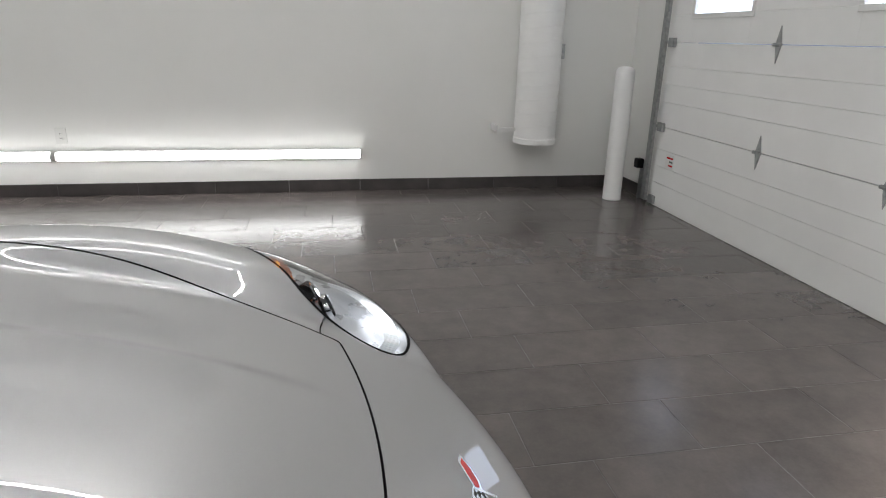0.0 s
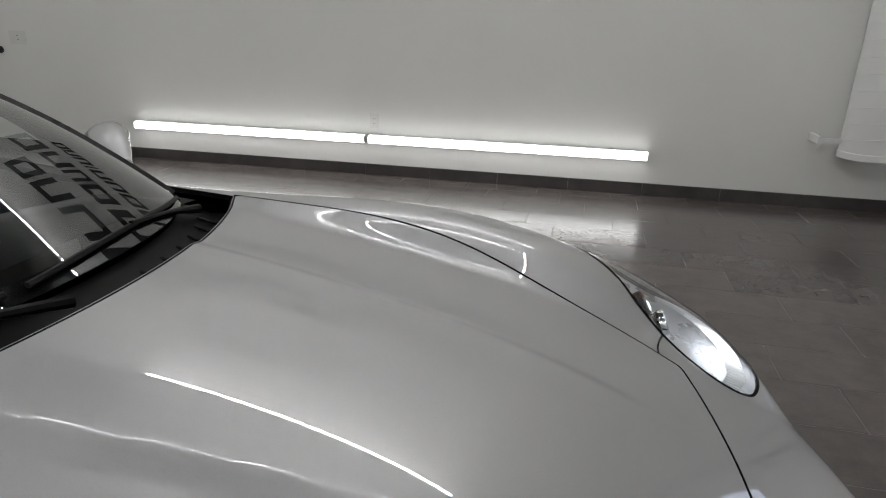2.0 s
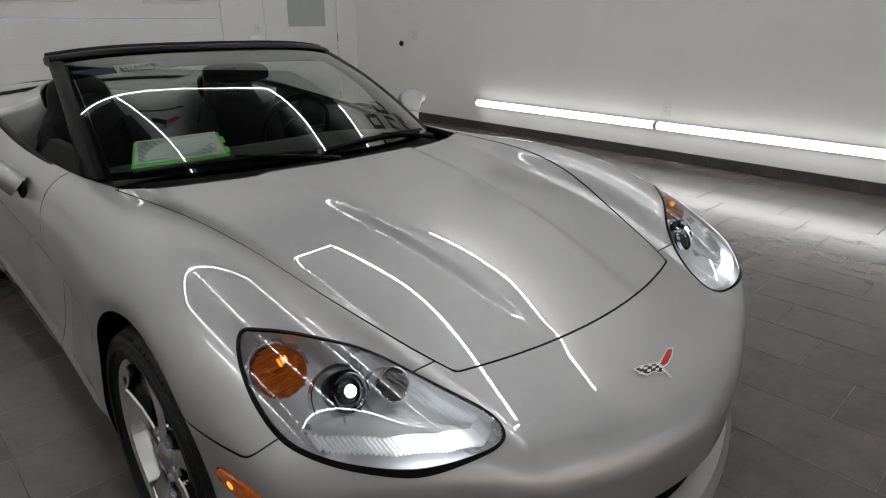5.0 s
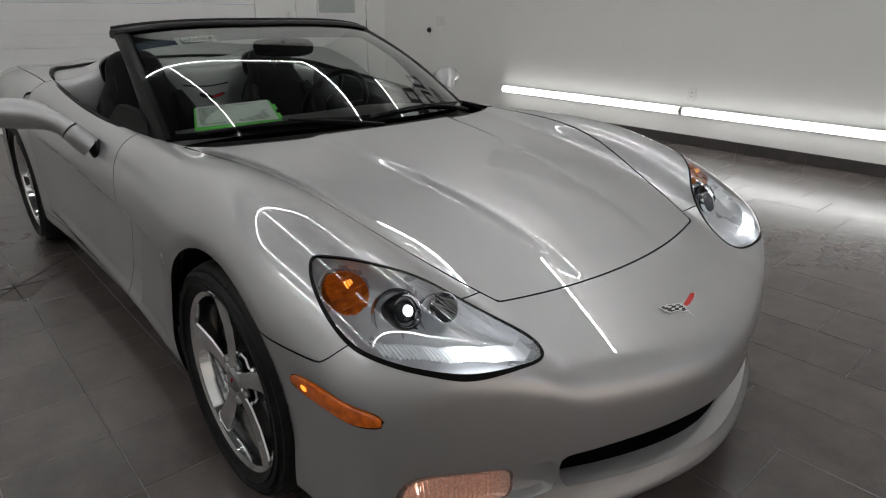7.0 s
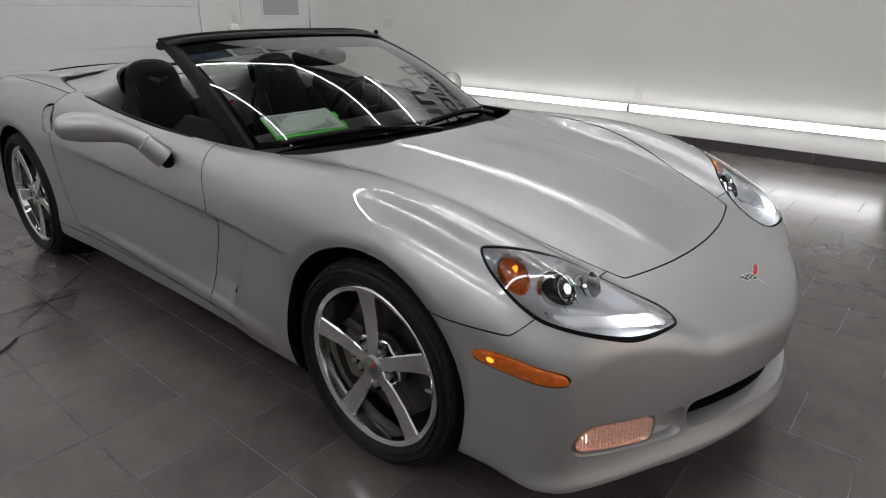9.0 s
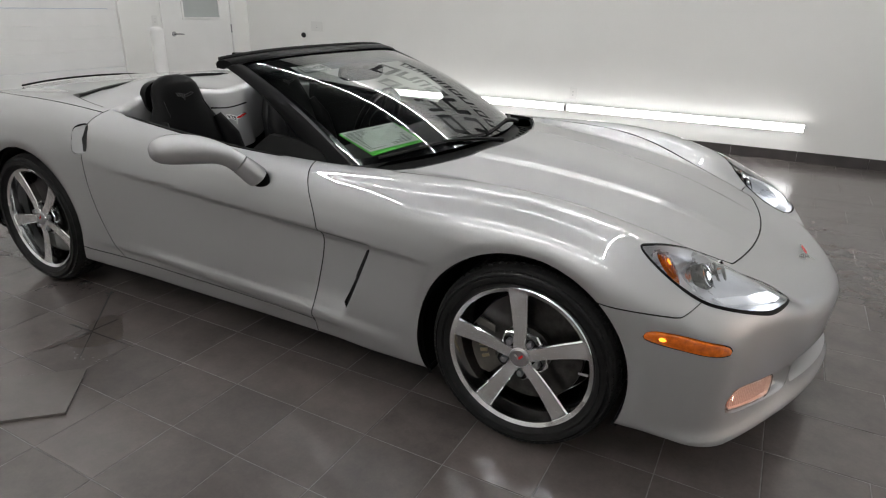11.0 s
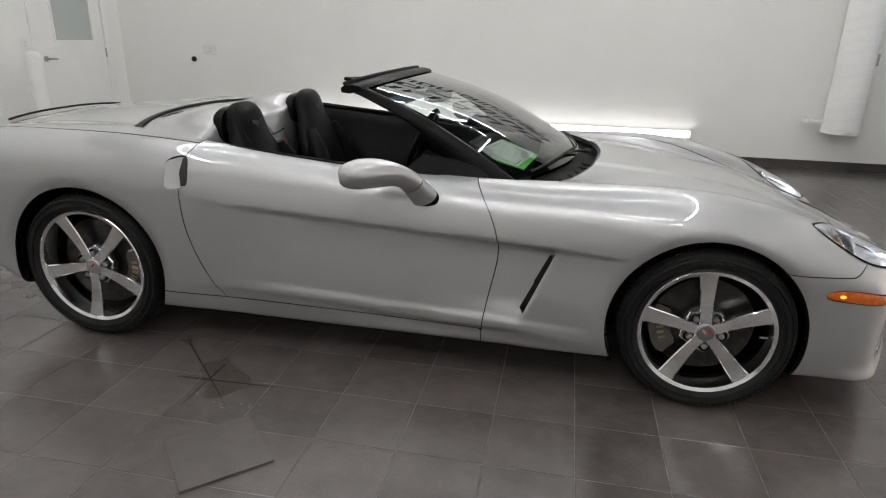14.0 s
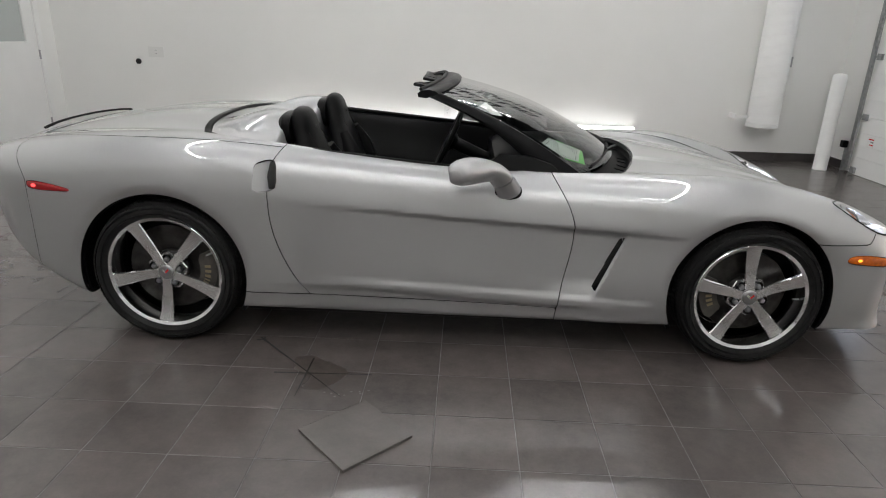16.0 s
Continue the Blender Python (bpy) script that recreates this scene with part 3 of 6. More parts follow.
box(bm, DX + DR - 0.004, DX + DR + 0.03, DY - 0.03, DY + 0.03, 1.17, 1.29, 0.004)
part("damper_box", bm, GALV, t, "small dark metal damper box")


def bollard(at, label):
    t = thing("bollard", label, "bollard", group="bollards")
    x, y = at
    bm = bmesh.new()
    lathe(bm, [(0.075, 0), (0.08, 0.004), (0.078, 0.02), (0.078, 1.075), (0.075, 1.10), (0.06, 1.118), (0.03, 1.126), (0.004, 1.128)], 32, "z", pose(x, y, 0))
    part("sleeve", bm, WHITE, t, smooth=True)
    bm = bmesh.new()
    lathe(bm, [(0.081, 1.055), (0.081, 1.062)], 32, "z", pose(x, y, 0))
    part("cap_seam", bm, WHITE, t, smooth=True)
    return t


bollard((3.01, 4.07), "white plastic-sleeved bollard beside the garage door")
bollard((-6.30, 2.755), "white plastic-sleeved bollard beside the far door")


def garage_door(name, x, y0, y1, face, label, pane_mat, window_y):
    """A sectional door: ribbed leaves, hinges, windows, tracks and a seal."""
    t = thing(name, label, "garage door", kind="structure")
    h = 0.662
    for i in range(4):
        leaf_z = i * h
        bm = bmesh.new()
        rows = [0.0, 0.2, 0.34, 0.48, h]
        holes = [(wy, wy + 0.66) for wy in window_y] if i == 2 else []
        for r0, r1 in zip(rows, rows[1:]):
            cuts = sorted({y0, y1, *[c for w in holes for c in w]})
            for a, b in zip(cuts, cuts[1:]):
                if any(w[0] <= a + 1e-6 and w[1] >= b - 1e-6 for w in holes) and r0 > 0.15 and r1 < 0.6:
                    continue
                box(bm, x - 0.022, x + 0.022, a, b, leaf_z + r0 + (0.0025 if r0 == 0 else 0.0008), leaf_z + r1 - (0.0025 if r1 == h else 0.0008), 0.0012)
        leaf = part("leaf", bm, DOORWHITE, t)
        for wy, wy1 in holes:
            bm = bmesh.new()
            for a, b, c, d in ((wy - 0.03, wy1 + 0.03, 0.17, 0.205), (wy - 0.03, wy1 + 0.03, 0.475, 0.51), (wy - 0.03, wy + 0.005, 0.205, 0.475), (wy1 - 0.005, wy1 + 0.03, 0.205, 0.475)):
                box(bm, x + face * 0.022 - 0.012, x + face * 0.022 + 0.012, a, b, leaf_z + c, leaf_z + d, 0.003)
            part("window_frame", bm, PLASTIC, leaf)
            bm = bmesh.new()
            box(bm, x - 0.004, x + 0.004, wy, wy1, leaf_z + 0.2, leaf_z + 0.48)
            part("pane", bm, pane_mat, leaf)
    if face < 0:
        for i in (1, 2, 3):
            y = 2.64
            while y > y0 + 0.2:
                bm = bmesh.new()
                xx = x - 0.022
                loft(bm, [[(xx - d, y + s * wy, i * h + s2) for s, s2 in ((-1, 0), (0, -0.11), (1, 0), (0, 0.11))] for d, wy in ((0.0, 0.028), (0.006, 0.026))])
                tube(bm, [(xx - 0.012, y - 0.035, i * h), (xx - 0.012, y + 0.035, i * h)], 0.011, 10)
                part("hinge", bm, GALV, t, "galvanised door hinge")
                y -= 0.98
        for y in (y1 + 0.035,):
            bm = bmesh.new()
            box(bm, x - 0.075, x - 0.071, y - 0.03, y + 0.03, 0.03, 2.6)
            box(bm, x - 0.075, x - 0.035, y + 0.027, y + 0.031, 0.03, 2.6)
            box(bm, x - 0.075, x - 0.05, y - 0.031, y - 0.027, 0.03, 2.6)
            part("track", bm, GALV, t, "galvanised vertical door track")
            for z in (0.05, h, 2 * h, 3 * h):
                bm = bmesh.new()
                box(bm, x - 0.05, x - 0.022, y1 - 0.09, y1 - 0.005, z - 0.035, z + 0.035, 0.004)
                tube(bm, [(x - 0.04, y1 - 0.05, z), (x - 0.04, y1 + 0.04, z)], 0.012, 10)
                part("roller", bm, GALV, t)
    bm = bmesh.new()
    box(bm, x - 0.02, x + 0.02, y0, y1, 0.0005, 0.0022)
    part("bottom_seal", bm, RUBBER, t)
    return t


g = garage_door("door_1", RIGHT_X, -0.06, 3.89, -1, "white ribbed sectional garage door with windows", SKY, [2.94, 1.40, 0.02])
bm = bmesh.new()
box(bm, RIGHT_X - 0.0245, RIGHT_X - 0.0225, 3.60, 3.72, 0.34, 0.46)
part("warning_sticker", bm, PLASTIC, g, "small white warning sticker")
for z, w, mat in ((0.435, 0.09, BADGE_RED), (0.405, 0.05, INK), (0.375, 0.06, BADGE_RED)):
    bm = bmesh.new()
    box(bm, RIGHT_X - 0.0262, RIGHT_X - 0.0247, 3.61, 3.61 + w, z - 0.007, z + 0.007)
    part("printed_bar", bm, mat, g)
bm = bmesh.new()
box(bm, RIGHT_X - 0.10, RIGHT_X - 0.04, 4.03, 4.10, 0.28, 0.36, 0.006)
t = thing("door_sensor", "small black safety sensor beside the garage door track", "sensor")
part("housing", bm, BLACK, t)
bm = bmesh.new()
box(bm, RIGHT_X - 0.05, RIGHT_X + 0.02, 4.06, 4.075, 0.0, 0.34, 0.002)
part("stem", bm, GALV, t)
garage_door("door_2", LEFT_X - 0.06, -1.60, 2.50, 1, "white ribbed sectional garage door at the far end", FROST, [1.60, 0.2, -1.2])

# passage door with a frosted pane
t = thing("door_3", "white door with a frosted pane and lever handle, closed", "door", kind="structure")
bm = bmesh.new()
x0, x1 = LEFT_X - 0.05, LEFT_X - 0.006
for a, b, c, d in ((3.17, 4.24, 0.008, 1.22), (3.17, 3.44, 1.22, 1.95), (4.05, 4.24, 1.22, 1.95), (3.17, 4.24, 1.95, 2.085)):
    box(bm, x0, x1, a, b, c, d)
leaf = part("leaf", bm, DOORWHITE, t)
bm = bmesh.new()
box(bm, LEFT_X - 0.03, LEFT_X - 0.022, 3.44, 4.05, 1.22, 1.95)
part("pane", bm, FROST, t, "grey frosted glass pane")
bm = bmesh.new()
for a, b, c, d in ((3.415, 4.075, 1.195, 1.225), (3.415, 4.075, 1.945, 1.975), (3.415, 3.445, 1.225, 1.945), (4.045, 4.075, 1.225, 1.945)):
    box(bm, LEFT_X - 0.007, LEFT_X + 0.004, a, b, c, d, 0.002)
part("pane_bead", bm, DOORWHITE, t)
bm = bmesh.new()
for a, b, c, d in ((3.08, 3.165, 0, 2.18), (4.245, 4.33, 0, 2.18), (3.165, 4.245, 2.09, 2.18)):
    box(bm, LEFT_X - 0.12, LEFT_X + 0.016, a, b, c, d, 0.003)
part("door_frame", bm, DOORWHITE, t)
bm = bmesh.new()
lathe(bm, [(0.004, 0.0), (0.032, 0.0), (0.032, 0.008), (0.012, 0.012), (0.012, 0.05), (0.004, 0.052)], 20, "x", pose(LEFT_X - 0.006, 3.25, 1.02))
tube(bm, [(LEFT_X + 0.045, 3.25, 1.02), (LEFT_X + 0.05, 3.30, 1.02), (LEFT_X + 0.046, 3.37, 1.015)], [0.011, 0.010, 0.008], 10)
part("lever_handle", bm, STEEL, t, "brushed steel lever handle", smooth=True)
for z in (0.25, 1.07, 1.85):
    bm = bmesh.new()
    tube(bm, [(LEFT_X + 0.004, 4.243, z - 0.055), (LEFT_X + 0.004, 4.243, z + 0.055)], 0.011, 10)
    part("hinge", bm, STEEL, t)


# ---- the car: x runs to the nose, the front axle is at x = 0 ----
FRONT_HUB, REAR_HUB = (0.0, 0.331), (-2.685, 0.345)
FRONT_ARCH, REAR_ARCH = (-0.012, 0.333, 0.368), (-2.686, 0.340, 0.386)

deck_line = spline([(-3.62, 0.90), (-3.3, 0.965), (-2.9, 1.0), (-2.5, 1.01), (-2.1, 0.995), (-1.5, 0.95), (-0.9, 0.905), (-0.4, 0.868), (0.0, 0.818), (0.3, 0.754), (0.45, 0.706), (0.6, 0.650), (0.8, 0.570), (0.95, 0.505)])
crown_line = spline([(-3.62, 0.86), (-3.3, 0.925), (-2.9, 0.962), (-2.5, 0.965), (-2.1, 0.935), (-1.5, 0.88), (-0.9, 0.838), (-0.5, 0.846), (-0.15, 0.852), (0.1, 0.828), (0.3, 0.781), (0.45, 0.732), (0.6, 0.667), (0.8, 0.572), (0.95, 0.50)])
crown_place = spline([(-3.6, 0.66), (-2.7, 0.72), (-2.0, 0.74), (-1.0, 0.74), (-0.2, 0.735), (0.3, 0.72), (0.6, 0.66), (0.9, 0.55)])
width_line = spline([(-3.7, 0.86), (-3.2, 0.905), (-2.7, 0.925), (-2.2, 0.908), (-1.6, 0.893), (-1.0, 0.89), (-0.5, 0.905), (0.0, 0.915), (0.3, 0.905), (0.5, 0.88), (0.75, 0.845), (1.0, 0.8)])
crease_line = spline([(-3.6, 0.74), (-2.02, 0.70), (-1.24, 0.652), (-0.38, 0.612), (0.3, 0.575), (0.9, 0.53)])
floor_line = spline([(-3.6, 0.27), (-3.1, 0.225), (-2.3, 0.185), (-0.4, 0.172), (0.3, 0.185), (0.6, 0.165), (0.95, 0.135)])
nose_side = spline([(0.05, -0.16), (0.10, -0.075), (0.14, -0.036), (0.175, -0.014), (0.215, -0.006), (0.27, -0.012), (0.34, -0.010), (0.42, -0.003), (0.49, 0.0), (0.56, -0.004), (0.7, -0.03)])
tail_side = spline([(0.15, 0.46), (0.23, 0.33), (0.32, 0.18), (0.42, 0.07), (0.55, 0.01), (0.75, -0.006), (0.93, 0.0), (1.1, 0.0)])
VENT = ((-0.595, 0.592), (-0.702, 0.335))


A2, A4, STEP, DOME_A, DOME_B, DOME_W = 0.080, -0.04, 0.0085, 0.285, -0.12, 0.026
CROWN_K, SHOULDER, LEAN = 2.2, 0.10, 0.80


def top_field(x, Y):
    front = ramp01(x, -0.9, -0.4)
    base = deck_line(x) - (0.085 * (1 - front) + A2 * front) * Y * Y - A4 * front * Y ** 4
    # raised middle of the bonnet, its edges drawing together towards the nose
    edge = DOME_A + DOME_B * (x + 0.2)
    dome = STEP * ramp01(x, -0.75, -0.4) * (1 - ramp01(x, 0.36, 0.66)) * (1 - ramp01(Y - edge, -DOME_W, DOME_W))
    crown = crown_line(x) - (1.25 + (CROWN_K - 1.25) * front) * np.square(Y - crown_place(x))
    return smooth_max(base + dome - 0.012 - 0.004 * front, crown, 0.03)


def side_field(x, z):
    crease = crease_line(x)
    w = width_line(x)
    over, under = np.maximum(z - crease, 0), np.maximum(0.33 - z, 0)
    w = w - LEAN * over * over - 1.0 * under * under
    door_zone = ramp01(x, -2.35, -1.85) * (1 - ramp01(x, -0.75, -0.25))
    w = w - 0.10 * (np.sqrt(over * over + 0.0002) - 0.0141) * door_zone
    w = w - 0.010 * ramp01(0.325 + 0.055 * ramp01(-x, 0.9, 1.9) - 0.055 - z, 0.0, 0.03) * ramp01(x, -2.3, -1.9) * (1 - ramp01(x, -0.8, -0.6))
    w = w + 0.022 * np.exp(-np.square((z - 0.19) / 0.036)) * ramp01(x, 0.40, 0.56)
    ledge = 0.327 - 0.045 * (x + 0.87)
    w = w + 0.009 * ramp01(ledge - z, 0.0, 0.04) * (1 - ramp01(ledge - z, 0.05, 0.12)) * ramp01(x, -2.1, -1.6) * (1 - ramp01(x, -0.5, -0.4))
    depth = 0.015 * ramp01(x, -2.15, -1.5) * (1 - ramp01(x, -0.42, -0.3))
    hollow = ramp01(crease - z, -0.006, 0.020) * (1 - ramp01(crease - z, 0.04, crease - 0.33))
    w = w - depth * hollow
    # scalloped cove that leads to the vent behind the front wheel
    vx = VENT[1][0] + (z - VENT[1][1]) * (VENT[0][0] - VENT[1][0]) / (VENT[0][1] - VENT[1][1])
    cove = ramp01(x, -1.15, -0.72) * (1 - ramp01(x - vx, -0.012, 0.012)) * ramp01(z, 0.275, 0.40) * (1 - ramp01(z - crease, -0.04, 0.01))
    w = w - 0.026 * cove
    for hx, hz, r in (FRONT_ARCH, REAR_ARCH):
        d = np.hypot(x - hx, z - hz)
        w = w + (0.003 * np.exp(-np.square((d - r - 0.07) / 0.10)) - 0.011 * np.square(1 - np.clip((d - r) / 0.048, 0, 1))) * ramp01(z, 0.2, 0.4)
    return w


def body_field(x, y, z):
    Y = np.sqrt(y * y + 1e-6)
    f = smooth_max(z - top_field(x, Y), Y - side_field(x, z), SHOULDER)
    chin = 0.016 * np.exp(-np.square((z - 0.195) / 0.034)) * ramp01(x, 0.42, 0.6)
    nose = x - chin - (0.926 - 0.300 * np.power((Y * Y + 0.002) / 0.6744, 0.85) + nose_side(z) * (1 - 0.6 * ramp01(Y, 0.55, 0.8)))
    tail = -3.52 + 0.13 * np.power(Y / 0.9, 7.0) + tail_side(z) - x
    f = smooth_max(f, nose * 0.85, 0.06)
    f = smooth_max(f, tail, 0.05)
    return smooth_max(f, floor_line(x) - z, 0.03)


skin_p, skin_f = surface_net(body_field, (-3.712, -1.032, 0.06), (1.06, 1.032, 1.16), 0.0145, 5)

# outlines that part the skin
hood_front = lambda Y: 0.622 - 0.30 * Y * Y
hood_rear = lambda Y: -0.42 - 0.37 * Y * Y
hood_side = spline([(-0.75, 0.735), (-0.6, 0.714), (-0.3, 0.675), (0.0, 0.628), (0.2, 0.578), (0.35, 0.530), (0.5, 0.478), (0.575, 0.445)])
door_front = spline([(0.15, -0.872), (0.25, -0.868), (0.45, -0.835), (0.64, -0.821), (0.76, -0.868), (0.86, -0.93), (1.0, -1.0)])
door_rear = spline([(0.2, -1.95), (0.27, -2.012), (0.46, -2.126), (0.6, -2.168), (0.74, -2.178), (0.89, -2.15), (1.0, -2.06)])
sill_line = spline([(-2.3, 0.273), (-1.5, 0.258), (-0.87, 0.243)])
cabin_side = spline([(-2.6, 0.66), (-2.3, 0.745), (-2.0, 0.772), (-1.5, 0.780), (-1.1, 0.765), (-0.85, 0.742), (-0.6, 0.702), (-0.4, 0.67)])
CABIN_REAR = -2.62
LAMP = smooth_loop([(0.318, 0.792), (0.347, 0.752), (0.414, 0.676), (0.483, 0.582), (0.568, 0.510), (0.657, 0.462), (0.712, 0.468), (0.738, 0.525), (0.728, 0.605), (0.688, 0.695), (0.62, 0.778), (0.54, 0.826), (0.45, 0.838), (0.365, 0.824)], 6)


def absy(p):
    return np.abs(p[:, 1])


def arch_cut(p):
    out = np.full(len(p), 1.0)
    for hx, hz, r in (FRONT_ARCH, REAR_ARCH):
        d = np.hypot(p[:, 0] - hx, p[:, 2] - hz) - r
        out = np.minimum(out, np.where(absy(p) > 0.62, d, 1.0))
    return out


def lamp_cut(p):
    d = -loop_distance(LAMP, p[:, 0], absy(p))
    return np.where(p[:, 2] > 0.45, d, 1.0)


def hood_cut(p):
    Y = absy(p)
    return np.minimum(np.minimum(hood_front(Y) - p[:, 0], p[:, 0] - hood_rear(Y)), hood_side(p[:, 0]) - Y)


def cabin_cut(p):
    Y = absy(p)
    inside = np.minimum(np.minimum(cabin_side(p[:, 0]) - Y, hood_rear(Y) - 0.004 - p[:, 0]), p[:, 0] - CABIN_REAR - 0.35 * Y ** 3)
    return np.where(p[:, 2] > 0.7, -inside, 1.0)


def bumper_cut(p):
    Y = absy(p)
    seam = 0.602 + 0.06 * ramp01(p[:, 0], 0.46, 0.54)
    return np.where(p[:, 0] > 0.2, np.maximum(np.where((p[:, 0] > 0.4) & (Y < 0.52), p[:, 0] - hood_front(Y), -1.0), seam - p[:, 2]), -1.0)


def door_cut(p):
    z = p[:, 2]
    return np.minimum(np.minimum(door_front(z) - p[:, 0], p[:, 0] - door_rear(z)), z - sill_line(p[:, 0]))


def sill_cut(p):
    return np.minimum(np.minimum(door_front(p[:, 2]) - p[:, 0], p[:, 0] + 2.36), sill_line(p[:, 0]) - p[:, 2])


def vent_cut(p):
    loop = np.array([(VENT[0][0] + 0.004, VENT[0][1] + 0.004), (VENT[0][0] - 0.016, VENT[0][1] - 0.01), (VENT[1][0] - 0.016, VENT[1][1] + 0.02), (VENT[1][0] + 0.0, VENT[1][1])])
    return np.where(absy(p) > 0.7, -loop_distance(loop, p[:, 0], p[:, 2]), 1.0)


def scoop_cut(p):
    loop = smooth_loop([(-2.225, 0.87), (-2.15, 0.885), (-2.135, 0.82), (-2.15, 0.762), (-2.235, 0.752), (-2.238, 0.81)], 5)
    return np.where(absy(p) > 0.6, -loop_distance(loop, p[:, 0], p[:, 2]), 1.0)


MOUTH = smooth_loop([(-0.470, 0.275), (-0.480, 0.345), (-0.40, 0.354), (-0.2, 0.354), (0.0, 0.354), (0.2, 0.354), (0.40, 0.354), (0.480, 0.345), (0.470, 0.275), (0.42, 0.262), (0.2, 0.246), (0.0, 0.240), (-0.2, 0.246), (-0.42, 0.262)])
POCKET = smooth_loop([(0.492, 0.278), (0.500, 0.345), (0.56, 0.352), (0.66, 0.364), (0.75, 0.373), (0.790, 0.366), (0.812, 0.330), (0.800, 0.294), (0.74, 0.278), (0.62, 0.266), (0.53, 0.262)], 6)
FOG = smooth_loop([(0.588, 0.275), (0.590, 0.345), (0.66, 0.357), (0.745, 0.366), (0.782, 0.358), (0.803, 0.328), (0.790, 0.297), (0.73, 0.283), (0.65, 0.273)], 6)


def mouth_cut(p):
    d = -loop_distance(MOUTH, p[:, 1], p[:, 2])
    d = np.minimum(d, -loop_distance(POCKET, absy(p), p[:, 2]))
    return np.where(p[:, 0] > 0.4, d, 1.0)


def marker_cut(p):
    loop = smooth_loop([(0.381, 0.540), (0.412, 0.554), (0.495, 0.553), (0.592, 0.537), (0.616, 0.515), (0.602, 0.499), (0.523, 0.502), (0.395, 0.517)], 5)
    d = -loop_distance(loop, p[:, 0], p[:, 2])
    loop = smooth_loop([(-3.255, 0.762), (-3.2, 0.764), (-3.08, 0.742), (-3.055, 0.728), (-3.09, 0.722), (-3.235, 0.728)], 5)
    return np.where(absy(p) > 0.6, np.minimum(d, -loop_distance(loop, p[:, 0], p[:, 2])), 1.0)


deck_side = spline([(-3.5, 0.66), (-3.3, 0.70), (-3.04, 0.76), (-2.75, 0.80), (-2.5, 0.806), (-2.15, 0.80)])


def deck_cut(p):
    inside = np.minimum(deck_side(p[:, 0]) - absy(p), p[:, 0] + 3.44 - 0.12 * absy(p) ** 4)
    return np.where(p[:, 2] > 0.8, inside, -1.0)


def side_of(sign):
    return lambda p: p[:, 1] * sign


GAP = 0.0021
less = lambda g, gap=GAP: (lambda p: g(p) - gap)
outside = lambda g, gap=GAP: (lambda p: -g(p) - gap)

car = thing("convertible_car", "silver two-seat convertible sports car with its roof down", "car")
skin_p, skin_f = clip_surface(skin_p, skin_f, arch_cut)
skin_p, skin_f = clip_surface(skin_p, skin_f, lambda p: p[:, 2] - 0.168 - 0.026 * ramp01(p[:, 0], 0.3, 0.5) * ramp01(absy(p), 0.35, 0.6) + 0.034 * ramp01(p[:, 0], 0.5, 0.85) * (1 - ramp01(absy(p), 0.2, 0.6)))


def cut(*gs):
    p, f = skin_p, skin_f
    for g in gs:
        p, f = clip_surface(p, f, g)
        if not len(f):
            break
    return p, f


def skin(name, label, *gs):
    p, f = cut(*gs)
    return panel(name, p, f, PAINT, car, body_field, label=label) if len(f) else None


front_zone = lambda p: p[:, 0] - door_front(p[:, 2])
rear_zone = lambda p: door_rear(p[:, 2]) - p[:, 0]
tail_seam = lambda p: p[:, 0] + 3.262 + 0.06 * ramp01(p[:, 2], 0.76, 0.93)
skin("hood", "silver bonnet, closed", less(hood_cut, 0.0030))
skin("front_bumper", "silver front bumper skin", less(bumper_cut), lamp_cut, mouth_cut, marker_cut, lambda p: np.where(hood_cut(p) > -GAP, -hood_cut(p) - GAP, 1.0))
for s in (-1, 1):
    skin("front_fender", "", side_of(s), less(front_zone), outside(hood_cut), outside(bumper_cut), lamp_cut, cabin_cut, vent_cut)
    skin("door", "silver door skin", side_of(s), less(door_cut), cabin_cut, scoop_cut)
    skin("rocker", "", side_of(s), less(sill_cut))
    skin("quarter_panel", "", side_of(s), less(rear_zone), outside(sill_cut), outside(deck_cut), cabin_cut, scoop_cut, less(tail_seam, 0.0012), marker_cut)
skin("rear_deck", "silver boot lid and rear deck", less(rear_zone), less(deck_cut), cabin_cut)
skin("rear_bumper", "", outside(deck_cut), outside(tail_seam, 0.0012), marker_cut)

# dark inner structure seen through the gaps
inner_field = lambda x, y, z: body_field(x, y, z) + 0.022
in_p, in_f = surface_net(inner_field, (-3.7, -1.0, 0.08), (1.02, 1.0, 1.12), 0.04)
for g in (lambda p: arch_cut(p) - 0.03, lambda p: cabin_cut(p) - 0.01, lambda p: lamp_cut(p) - 0.01, lambda p: mouth_cut(p) - 0.01, lambda p: np.minimum(vent_cut(p), scoop_cut(p)) - 0.004, lambda p: p[:, 2] - 0.2):
    in_p, in_f = clip_surface(in_p, in_f, g)
link_mesh("inner_structure", in_p, in_f, BLACK, car, "black structure under the skin", smooth=True)


